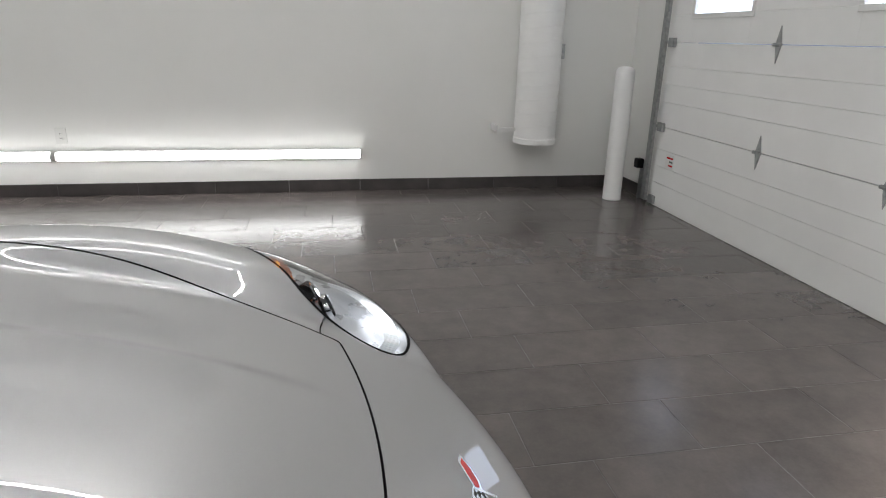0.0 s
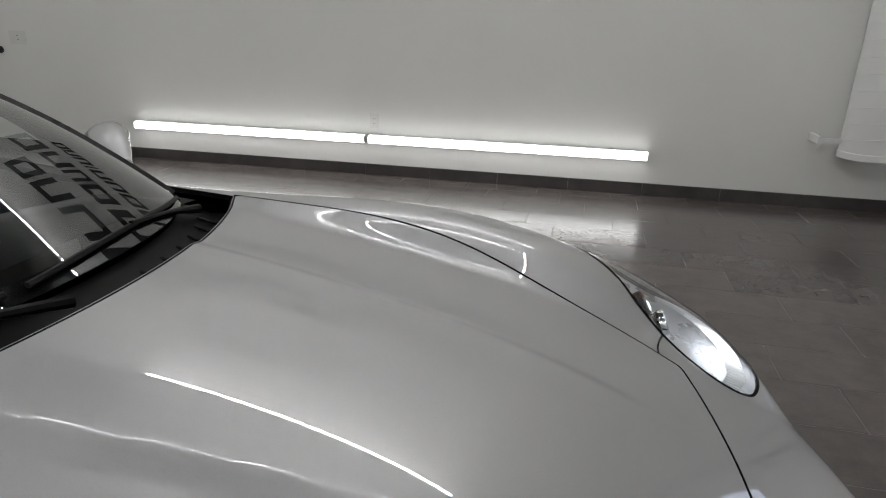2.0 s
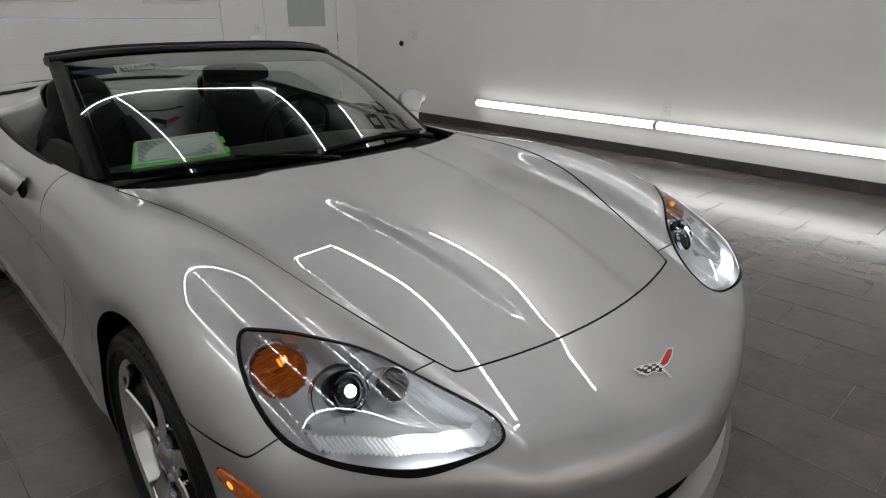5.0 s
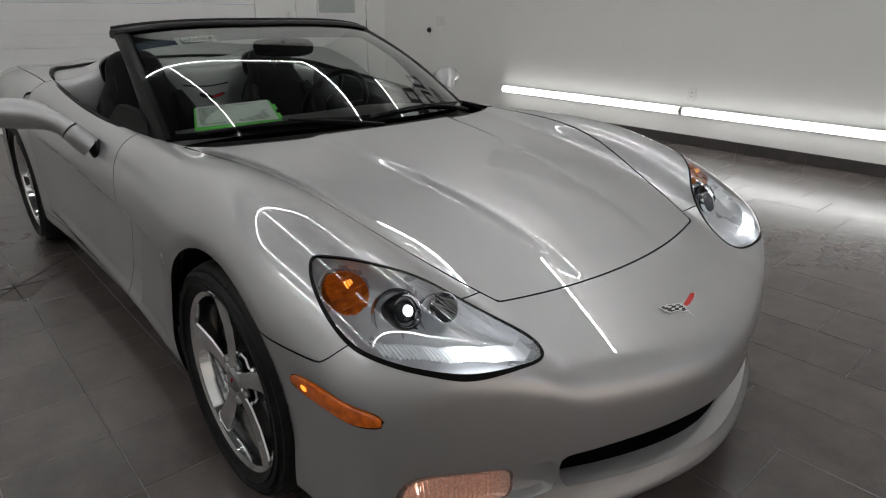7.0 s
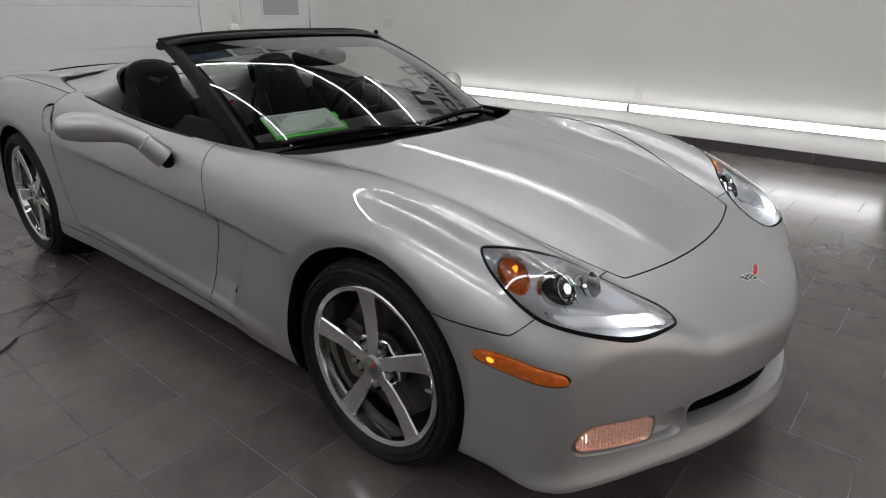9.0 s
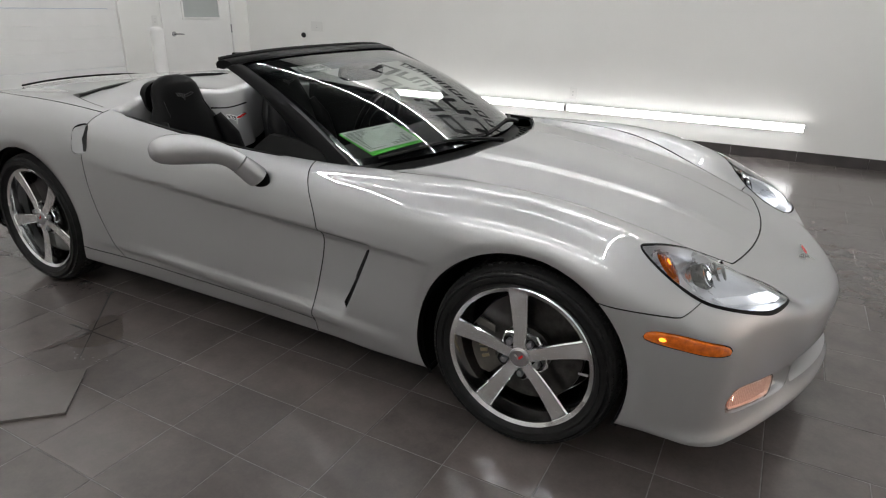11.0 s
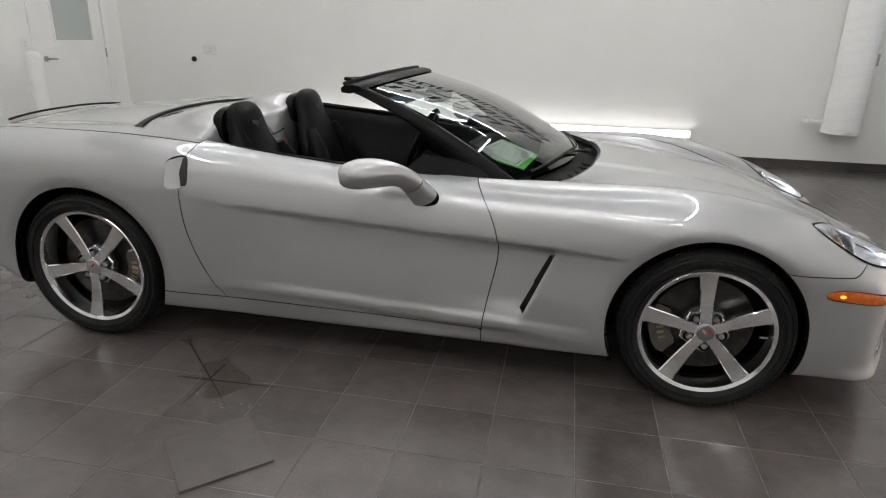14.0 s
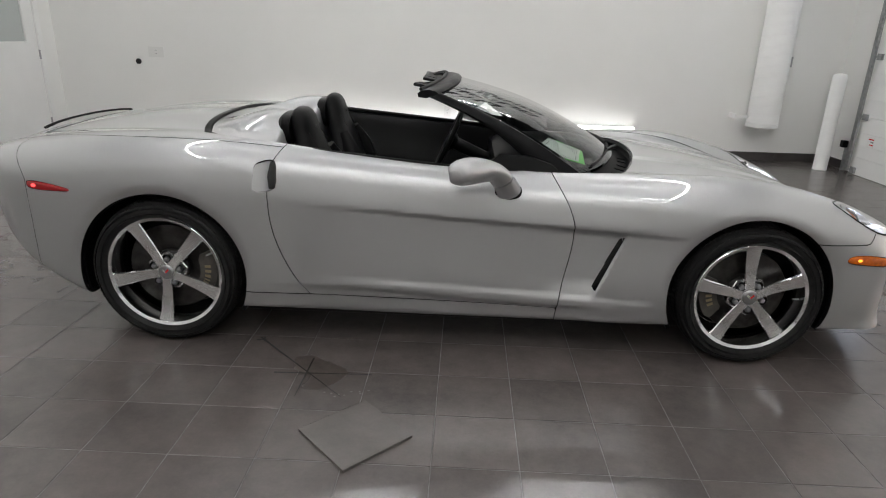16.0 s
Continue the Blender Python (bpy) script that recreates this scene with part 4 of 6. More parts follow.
# ---- wheels ----
def wheel(hub, y, radius, width, rim_r, turn, side):
    """Tyre with tread blocks, chrome five-spoke rim, disc and caliper."""
    w = new("wheel")
    w.parent = car
    w.matrix_basis = Matrix.Translation((hub[0], y, hub[1])) @ pose(0, 0, 0, 0, 0, 0 if side < 0 else 180)
    half = width / 2
    # outward is -y
    bm = bmesh.new()
    prof = [(rim_r - 0.012, half * 0.72), (rim_r + 0.004, half * 0.86), (rim_r + 0.022, half * 0.985), (rim_r + 0.038, half), (radius - 0.03, half * 0.965), (radius - 0.012, half * 0.86), (radius - 0.006, half * 0.74)]
    prof = prof + [(r, -h) for r, h in prof[::-1]]
    lathe(bm, [(r, -h) for r, h in prof], 96, "y", closed=False)
    tyre = part("tyre", bm, RUBBER, w, "black low-profile tyre", smooth=True)
    bm = bmesh.new()
    n = 84
    for k in range(n):
        for row, (a, b) in enumerate(((-0.92, -0.62), (-0.56, -0.22), (-0.16, 0.16), (0.22, 0.56), (0.62, 0.92))):
            t0 = 2 * math.pi * (k + 0.5 * (row % 2)) / n
            t1 = t0 + 2 * math.pi / n * 0.8
            sk = 0.012 * (1 if row < 2 else -1 if row > 2 else 0)
            vs = []
            for r, inset in ((radius - 0.010, 0), (radius, 0.0015)):
                drop = [0.016 * max(0, abs(e) - 0.6) / 0.32 if r == radius else 0.02 * max(0, abs(e) - 0.6) / 0.32 for e in (a, b)]
                for t, e, dr in ((t0, a, drop[0]), (t1, a, drop[0]), (t1, b, drop[1]), (t0, b, drop[1])):
                    tt = t + sk * e * 2
                    vs.append(bm.verts.new(((r - dr) * math.cos(tt), e * half, (r - dr) * math.sin(tt))))
            for q in ((4, 5, 6, 7), (0, 1, 5, 4), (1, 2, 6, 5), (2, 3, 7, 6), (3, 0, 4, 7)):
                bm.faces.new([vs[i] for i in q])
    part("tread", bm, RUBBER, tyre)
    bm = bmesh.new()
    for r in (rim_r + 0.016, radius - 0.034):
        for i in range(2):
            rr = r + i * 0.004
            lathe(bm, [(rr, -half * 0.99 + (0.004 if r < radius - 0.05 else 0.003)), (rr + 0.0015, -half * 0.99 - 0.0015), (rr + 0.003, -half * 0.99 + 0.004)], 64, "y", closed=False)
    part("sidewall_ribs", bm, RUBBER, tyre)
    # rim barrel and lip
    bm = bmesh.new()
    o = -half * 0.80
    lathe(bm, [(rim_r + 0.002, o + 0.012), (rim_r + 0.004, o - 0.004), (rim_r - 0.004, o - 0.010), (rim_r - 0.018, o - 0.004), (rim_r - 0.022, o + 0.012), (rim_r - 0.03, o + 0.05), (rim_r - 0.034, half * 0.7)], 96, "y", closed=False)
    rim = part("rim", bm, CHROME, w, "chrome five-spoke alloy rim", smooth=True)
    for k in range(5):
        a = radians(turn + 72 * k)
        ca, sa = math.cos(a), math.sin(a)
        bm = bmesh.new()
        rows = []
        for r, hw, dep, th in ((0.026, 0.0245, 0.006, 0.03), (0.05, 0.0225, 0.006, 0.03), (0.09, 0.0235, 0.011, 0.034), (rim_r * 0.6, 0.0275, 0.010, 0.036), (rim_r * 0.85, 0.0325, 0.003, 0.034), (rim_r - 0.014, 0.037, -0.002, 0.03)):
            yy = o + dep
            sec = [(-hw, yy + 0.004), (-hw * 0.86, yy), (hw * 0.86, yy), (hw, yy + 0.004), (hw * 0.8, yy + th), (-hw * 0.8, yy + th)]
            rows.append([(r * ca - u * sa, v, r * sa + u * ca) for u, v in sec])
        loft(bm, rows)
        part("spoke", bm, CHROME, rim, smooth=True, sharp=28)
    bm = bmesh.new()
    lathe(bm, [(0.004, o - 0.002), (0.029, o - 0.002), (0.034, o + 0.002), (0.036, o + 0.016)], 32, "y")
    cap = part("centre_cap", bm, STEEL, rim, "grey centre cap with a small red crossed-flag badge", smooth=True)
    bm = bmesh.new()
    loft(bm, [[(sx, o + yy, sz) for sx, sz in ((0.002, -0.004), (0.017, 0.012), (0.011, 0.018), (-0.001, 0.004))] for yy in (-0.003, -0.0045)])
    part("badge", bm, BADGE_RED, rim)
    bm = bmesh.new()
    loft(bm, [[(sx, o + yy, sz) for sx, sz in ((-0.002, -0.004), (0.001, 0.003), (-0.011, 0.016), (-0.017, 0.011))] for yy in (-0.003, -0.0043)])
    part("badge", bm, CHROME, rim)
    for k in range(5):
        a = radians(turn + 36 + 72 * k)
        m = Matrix.Translation((0.062 * math.cos(a), o + 0.014, 0.062 * math.sin(a)))
        bm = bmesh.new()
        lathe(bm, [(0.0235, 0.016), (0.0235, -0.001), (0.0215, -0.003), (0.0195, 0.004), (0.006, 0.008)], 20, "y", m, closed=False)
        part("lug_seat", bm, GLOSS, rim, smooth=True)
        bm = bmesh.new()
        lathe(bm, [(0.0125, 0.012), (0.0125, -0.006), (0.0100, -0.012), (0.003, -0.014)], 6, "y", m)
        part("lug_nut", bm, STEEL, rim)
    bm = bmesh.new()
    lathe(bm, [(0.088, o + 0.06), (0.087, o + 0.034), (0.082, o + 0.027), (0.046, o + 0.027), (0.042, o + 0.016)], 40, "y", closed=False)
    part("hub_ring", bm, CHROME, rim, smooth=True)
    for k in range(5):
        a = radians(turn + 36 + 72 * k)
        bm = bmesh.new()
        rows = []
        for yy, e in ((o + 0.045, 0.0), (o + 0.026, 0.0), (o + 0.022, 0.004)):
            rows.append([(r * math.cos(a + w), yy, r * math.sin(a + w)) for r, w in ((0.036 + e, -0.5), (0.088 - e, -0.30), (0.097 - e, 0.0), (0.088 - e, 0.30), (0.036 + e, 0.5))])
        loft(bm, rows)
        part("hub_pad", bm, CHROME, rim, smooth=True, sharp=30)
    a = radians(turn - 36 - 72 + 12)
    bm = bmesh.new()
    m = Vector((math.cos(a) * (rim_r - 0.03), o + 0.02, math.sin(a) * (rim_r - 0.03)))
    tube(bm, [m, m + Vector((-math.cos(a) * 0.03, -0.004, -math.sin(a) * 0.03))], [0.005, 0.004], 8)
    part("valve", bm, STEEL, rim)
    # brake
    d = rim_r - 0.065
    bm = bmesh.new()
    lathe(bm, [(0.075, o + 0.085), (d, o + 0.085), (d + 0.002, o + 0.088), (d + 0.002, o + 0.112), (d, o + 0.115), (0.075, o + 0.115)], 64, "y", closed=False)
    lathe(bm, [(0.09, o + 0.084), (0.088, o + 0.062), (0.03, o + 0.06)], 48, "y", closed=False)
    part("brake_disc", bm, IRON, w, "worn iron brake disc", smooth=True)
    bm = bmesh.new()
    rows = []
    c0 = 180 if side < 0 and hub is FRONT_HUB else 0
    c0 = c0 + (12 if c0 else -8)
    for q in np.linspace(-34, 34, 9):
        b = radians(c0 + q)
        e = 0.012 if abs(q) > 30 else 0.0
        rows.append([(r * math.cos(b), yy, r * math.sin(b)) for r, yy in ((d - 0.07 + e, o + 0.068 + e), (d + 0.012 - e, o + 0.062 + e), (d + 0.016 - e, o + 0.135), (d - 0.07 + e, o + 0.135))])
    loft(bm, rows)
    caliper = part("brake_caliper", bm, CALIPER, w, "brown-grey brake caliper", smooth=True)
    for q in (-22, -14, -6, 2, 10):
        b0, b1 = radians(c0 + q), radians(c0 + q + 4)
        bm = bmesh.new()
        loft(bm, [[(r * math.cos(b), yy, r * math.sin(b)) for b, r in ((b0, d - 0.045), (b0, d - 0.018), (b1, d - 0.018), (b1, d - 0.045))] for yy in (o + 0.068, o + 0.0605)])
        part("plain_bar", bm, BRONZE, caliper)
    bm = bmesh.new()
    lathe(bm, [(rim_r - 0.036, half * 0.72), (0.01, half * 0.72)], 48, "y", closed=False)
    part("dust_shield", bm, BLACK, w)
    return w


wheel(FRONT_HUB, -0.785, 0.330, 0.245, 0.257, 95, -1)
wheel(REAR_HUB, -0.772, 0.344, 0.285, 0.270, 120, -1)
wheel(FRONT_HUB, 0.785, 0.330, 0.245, 0.257, 88, 1)
wheel(REAR_HUB, 0.772, 0.344, 0.285, 0.270, 88, 1)
for (hx, hz, r), s, a0, a1 in ((FRONT_ARCH, -1, -24, 208), (REAR_ARCH, -1, -27, 196), (FRONT_ARCH, 1, -24, 208), (REAR_ARCH, 1, -27, 196)):
    sweep = [radians(q) for q in np.linspace(a0, a1, 40)]
    bm = bmesh.new()
    loft(bm, [[(hx + rr * math.cos(q), s * yy, hz + rr * math.sin(q)) for q in sweep] for yy, rr in ((0.875, r - 0.006), (0.87, r + 0.012), (0.55, r + 0.012))], closed=False)
    loft(bm, [[(hx + rr * math.cos(q), s * 0.55, hz + rr * math.sin(q)) for q in sweep] for rr in (r + 0.012, 0.02)], closed=False)
    part("wheel_liner", bm, BLACK, car, "black plastic wheel-arch liner", smooth=True)
bm = bmesh.new()
box(bm, -3.2, 0.6, -0.56, 0.56, 0.165, 0.19)
box(bm, -2.25, -0.42, -0.80, 0.80, 0.165, 0.19)
part("underbody", bm, BLACK, car)


# ---- car details ----
def on_skin(loop, plane, sign, field=body_field, lift=0.0):
    """Put a flat outline on the skin. plane 'top': (x, Y) seen from above; 'side': (x, z); 'front': (Y, z)."""
    q = np.array([tuple(c) for c in loop], float)
    first, last = {"top": (0.3, 1.3), "side": (0.3, 1.1), "front": (0.2, 1.1)}[plane]
    lo, hi = np.full(len(q), first), np.full(len(q), last)

    def put(v):
        return {"top": (q[:, 0], q[:, 1] * sign, v), "side": (q[:, 0], v * sign, q[:, 1]), "front": (v, q[:, 0] * sign, q[:, 1])}[plane]
    for _ in range(17):
        mid = (lo + hi) / 2
        inside = field(*put(mid)) < 0
        lo, hi = np.where(inside, mid, lo), np.where(inside, hi, mid)
    p = np.stack(put(lo), 1)
    n = gradient(field, p)
    n /= np.linalg.norm(n, axis=1)[:, None]
    return [Vector(v) for v in p + n * lift]


def inset(loop, d):
    """A smaller copy of an outline, moved in by d."""
    n = len(loop)
    out = []
    area = sum(loop[i][0] * loop[(i + 1) % n][1] - loop[(i + 1) % n][0] * loop[i][1] for i in range(n))
    s = 1 if area > 0 else -1
    for i in range(n):
        t = np.array(loop[(i + 1) % n]) - np.array(loop[i - 1])
        t = t / max(np.linalg.norm(t), 1e-9)
        out.append(np.array(loop[i]) + s * d * np.array((-t[1], t[0])))
    return out


def skin_patch(name, loop, plane, sign, mat, lift, depth, step=0.02, label="", parent=None, bulge=0.0):
    """A solid lens that follows the skin inside an outline."""
    p, f = clip_surface(base_p, base_f, lambda q: np.where(q[:, 1] * sign > 0.02, loop_distance(np.array(loop), *({"top": (q[:, 0], np.abs(q[:, 1])), "side": (q[:, 0], q[:, 2]), "front": (np.abs(q[:, 1]), q[:, 2])}[plane])), -1.0))
    p, f = clip_surface(p, f, {"top": lambda q: q[:, 2] - 0.45, "side": lambda q: np.abs(q[:, 1]) - 0.5, "front": lambda q: q[:, 0] - 0.35}[plane])
    g = gradient(body_field, p)
    g = g / np.linalg.norm(g, axis=1)[:, None]
    return panel(name, p + g * lift, f, mat, parent or car, body_field, depth, label)


base_p, base_f = surface_net(body_field, (0.20, -1.03, 0.10), (1.06, 1.03, 1.0), 0.015, 3)


def head_lamp(s):
    """Clear lens over a housing with projector, high beam, indicator and light strip."""
    lamp = new("headlamp")
    lamp.parent = car
    tagged(lamp, "lit headlamp under a clear lens")
    skin_patch("lens", inset(LAMP, 0.006), "top", s, LENS, 0.001, 0.004, parent=lamp)
    bm = bmesh.new()
    edge = on_skin(LAMP, "top", s, lift=0.001)
    inner = on_skin(inset(LAMP, 0.0062), "top", s, lift=0.002)
    low = on_skin(inset(LAMP, 0.0066), "top", s, lift=-0.003)
    loft(bm, [[*map(tuple, edge)], [*map(tuple, inner)], [*map(tuple, low)]], caps=False)
    part("lamp_seal", bm, GASKET, lamp, "black rubber seal round the lens", smooth=True)
    # housing bowl that falls away under the lens
    bm = bmesh.new()
    rows = [[tuple(v) for v in on_skin(inset(LAMP, 0.004), "top", s, lift=-0.0035)]]
    centre = np.mean(np.array(LAMP), axis=0)
    for k, drop in ((0.96, 0.016), (0.88, 0.036), (0.75, 0.054), (0.6, 0.062), (0.3, 0.068), (0.04, 0.07)):
        loop = [centre + (np.array(q) - centre) * k for q in inset(LAMP, 0.004)]
        rows.append([tuple(v) for v in on_skin(loop, "top", s, lift=-drop)])
    loft(bm, rows, caps=False)
    part("lamp_housing", bm, REFLECTOR, lamp, "silver-grey reflector housing", smooth=True)

    def bowl(name, x, y, z, r, mat, aim, deep, mat2=None, parent=lamp):
        m = Matrix.Translation((x, s * y, z)) @ Vector((aim[0], s * aim[1], aim[2])).to_track_quat("Z", "Y").to_matrix().to_4x4()
        bm = bmesh.new()
        lathe(bm, [(r, 0.01), (r * 1.06, 0.012), (r * 1.08, 0.0), (r * 1.0, -0.002), (r * 0.9, -deep * 0.4), (r * 0.6, -deep * 0.85), (0.003, -deep)], 32, "z", m, closed=False)
        return part(name, bm, mat, parent, smooth=True), m
    # indicator
    cup, m = bowl("indicator_cup", 0.395, 0.765, 0.690, 0.058, REFLECTOR, (0.55, -0.1, 0.5), 0.03)
    bm = bmesh.new()
    for k in range(-8, 9):
        w = 0.053 * math.sqrt(max(0.05, 1 - (k / 8.7) ** 2))
        box(bm, -w, w, k * 0.0061 - 0.0031, k * 0.0061 + 0.0031, 0.002, 0.012 + 0.010 * (1 - (k / 9) ** 2) + 0.0012 * (k % 2), 0.001, m)
    part("indicator_lens", bm, AMBER, lamp, "ribbed amber indicator lens", smooth=True)
    bm = bmesh.new()
    for i in range(3):
        box(bm, -0.012 + 0.008 * i, -0.007 + 0.008 * i, -0.014 + 0.003 * i, 0.003, 0.0215, 0.0245, 0.001, m @ pose(0.012, 0.02, 0))
    part("indicator_bulb", bm, AMBERGLOW, lamp)
    # smooth reflector bowls behind the two front lamps
    for bx, by, bz, br, aim in ((0.476, 0.684, 0.643, 0.058, (0.80, 0.05, 0.5)), (0.512, 0.605, 0.632, 0.046, (0.85, 0.0, 0.5))):
        bowl("reflector_bowl", bx, by, bz, br, BOWL, aim, 0.045)
    # low beam projector
    ring, m = bowl("projector_ring", 0.498, 0.678, 0.662, 0.033, CHROME, (0.80, 0.05, 0.45), 0.03)
    bm = bmesh.new()
    lathe(bm, [(0.036, -0.05), (0.041, -0.02), (0.041, 0.004), (0.038, 0.008), (0.036, 0.006)], 32, "z", m, closed=False)
    part("projector_shroud", bm, GLOSS, lamp, smooth=True)
    bm = bmesh.new()
    lathe(bm, [(0.025, -0.004), (0.024, 0.004), (0.018, 0.010), (0.012, 0.012)], 28, "z", m)
    part("projector_lens", bm, GLOSS, lamp, "dark glass projector lens", smooth=True)
    bm = bmesh.new()
    lathe(bm, [(0.013, 0.008), (0.0125, 0.0125), (0.008, 0.015), (0.001, 0.016)], 24, "z", m)
    part("projector_glow", bm, LOWBEAM, lamp, "glowing middle of the projector", smooth=True)
    # high beam
    ring, m = bowl("high_beam_ring", 0.532, 0.600, on_skin([(0.532, 0.600)], "top", 1)[0].z - 0.026, 0.032, CHROME, (0.85, 0.0, 0.38), 0.04)
    bm = bmesh.new()
    lathe(bm, [(0.034, 0.0), (0.028, -0.015), (0.012, -0.024), (0.002, -0.025)], 28, "z", m)
    part("high_beam_bulb", bm, GLOSS, lamp, smooth=True)
    # ribbed light strip along the lower edge
    spots = on_skin([(float(np.interp(0.795 - 0.31 * k / 43, (0.48, 0.525, 0.605, 0.695, 0.778, 0.81), (0.708, 0.732, 0.724, 0.684, 0.618, 0.575))) - 0.034, 0.795 - 0.31 * k / 43) for k in range(44)], "top", s, lift=-0.012)
    for k in range(44):
        q = spots[k]
        bm = bmesh.new()
        box(bm, -0.021, 0.019, -0.0027, 0.0027, -0.006, 0.002, 0.001, Matrix.Translation(q) @ pose(0, 0, 0, 0, 20, 0))
        part("light_rib", bm, STRIPS[min(4, int(5.2 * math.exp(-((k - 24) / 11) ** 2)))], lamp)
    return lamp


for s in (-1, 1):
    head_lamp(s)




def lens_block(name, loop, plane, s, mat, label, lift=0.004, parent=None):
    """A solid glossy lens standing slightly proud of the skin, with a black seat."""
    bm = bmesh.new()
    c = np.mean(np.array(loop), axis=0)
    rows = [[tuple(v) for v in on_skin(loop, plane, s, lift=-0.02)], [tuple(v) for v in on_skin(loop, plane, s, lift=0.001)]]
    for k, l in ((0.93, lift), (0.6, lift + 0.002), (0.25, lift + 0.003)):
        rows.append([tuple(v) for v in on_skin([c + (np.array(q) - c) * k for q in loop], plane, s, lift=l)])
    loft(bm, rows, caps=True)
    return part(name, bm, mat, parent or car, label, smooth=True)


MARK_F = smooth_loop([(0.384, 0.540), (0.414, 0.551), (0.495, 0.550), (0.590, 0.534), (0.612, 0.515), (0.600, 0.502), (0.523, 0.505), (0.397, 0.520)], 4)
MARK_R = smooth_loop([(-3.252, 0.760), (-3.2, 0.762), (-3.08, 0.740), (-3.058, 0.729), (-3.09, 0.724), (-3.232, 0.730)], 4)
for s in (-1, 1):
    m = lens_block("side_marker", MARK_F, "side", s, AMBER, "lit amber front side marker")
    q = on_skin([(0.430, 0.533)], "side", s, lift=0.0055)[0]
    bm = bmesh.new()
    bmesh.ops.create_icosphere(bm, subdivisions=2, radius=0.007, matrix=Matrix.Translation(q) @ Matrix.Diagonal((1.9, 0.25, 1, 1)))
    part("marker_bulb", bm, AMBERGLOW, m, smooth=True)
    m = lens_block("side_marker", MARK_R, "side", s, RED, "lit red rear side marker")
    q = on_skin([(-3.22, 0.746)], "side", s, lift=0.006)[0]
    bm = bmesh.new()
    bmesh.ops.create_icosphere(bm, subdivisions=2, radius=0.008, matrix=Matrix.Translation(q) @ Matrix.Diagonal((1.4, 0.35, 1, 1)))
    part("marker_bulb", bm, REDGLOW, m, smooth=True)

# fog lamps: a recessed painted pocket, a clear ribbed lens at its outer end
for s in (-1, 1):
    fog = new("fog_lamp")
    fog.parent = car
    tagged(fog, "lit fog lamp with a ribbed clear lens")
    bm = bmesh.new()
    rows = [[tuple(v) for v in on_skin(POCKET, "front", s, lift=0.0)]]
    for d, dx in ((0.004, -0.006), (0.007, -0.024)):
        rows.append([tuple(v + Vector((dx, -0.1 * dx * s, 0))) for v in on_skin(inset(POCKET, d), "front", s)])
    c = np.mean(POCKET, axis=0)
    for k in (0.6, 0.2, 0.02):
        rows.append([tuple(v + Vector((-0.026, 0, 0))) for v in on_skin([c + (q - c) * k for q in inset(POCKET, 0.007)], "front", s)])
    loft(bm, rows, caps=False)
    part("pocket", bm, PAINT, fog, "recessed silver pocket beside the fog lamp", smooth=True, sharp=50)
    c = np.mean(FOG, axis=0)
    bm = bmesh.new()
    rows = [[tuple(v + Vector((-0.024, 0, 0))) for v in on_skin(FOG, "front", s)], [tuple(v + Vector((-0.004, 0, 0))) for v in on_skin(FOG, "front", s)]]
    rows.append([tuple(v + Vector((-0.0015, 0, 0))) for v in on_skin(inset(FOG, 0.0035), "front", s)])
    rows.append([tuple(v + Vector((-0.004, 0, 0))) for v in on_skin(inset(FOG, 0.006), "front", s)])
    loft(bm, rows, caps=False)
    part("fog_rim", bm, LENS_RIM, fog, "clear moulded rim of the lens", smooth=True)
    bm = bmesh.new()
    rows = [[tuple(v + Vector((-0.005, 0, 0))) for v in on_skin(inset(FOG, 0.006), "front", s)]]
    for k, dx in ((0.9, -0.016), (0.7, -0.021), (0.4, -0.023), (0.05, -0.023)):
        rows.append([tuple(v + Vector((dx, 0, 0))) for v in on_skin([c + (q - c) * k for q in inset(FOG, 0.006)], "front", s)])
    loft(bm, rows, caps=False)
    part("fog_reflector", bm, FOGMAT, fog, "warm glowing stippled reflector", smooth=True)
    bm = bmesh.new()
    q = on_skin([(0.762, 0.326)], "front", s)[0]
    bmesh.ops.create_icosphere(bm, subdivisions=2, radius=0.008, matrix=Matrix.Translation(q + Vector((-0.016, 0, 0))) @ Matrix.Diagonal((0.5, 0.6, 1.5, 1)))
    part("fog_bulb", bm, FOGBULB, fog, "bright glowing bulb image", smooth=True)
    for k in range(20):
        y = 0.604 + 0.0092 * k
        lo, hi = float(np.interp(y, (0.588, 0.65, 0.73, 0.79), (0.279, 0.278, 0.288, 0.302))) + 0.006, float(np.interp(y, (0.59, 0.66, 0.745, 0.782), (0.341, 0.352, 0.360, 0.352))) - 0.004
        bm = bmesh.new()
        a, b = on_skin([(y, lo), (y + 0.006, hi)], "front", s)
        tube(bm, [a + Vector((-0.011, 0, 0)), b + Vector((-0.011, 0, 0))], 0.0026, 5)
        part("lens_rib", bm, FOGMAT, fog)

# grille mouth: a painted return round the bumper opening, then a dark duct
full = [(y, z) for y, z in MOUTH]
edge = [Vector((v.x, math.copysign(v.y, y), v.z)) for v, (y, z) in zip(on_skin([(abs(y), z) for y, z in full], "front", 1), full)]


def duct_ring(dx, squeeze, rise):
    return [(v.x + dx, v.y * squeeze, 0.30 + (v.z - 0.30) * (1 - rise) + (0.012 * rise * 4 if v.z < 0.3 else 0)) for v in edge]


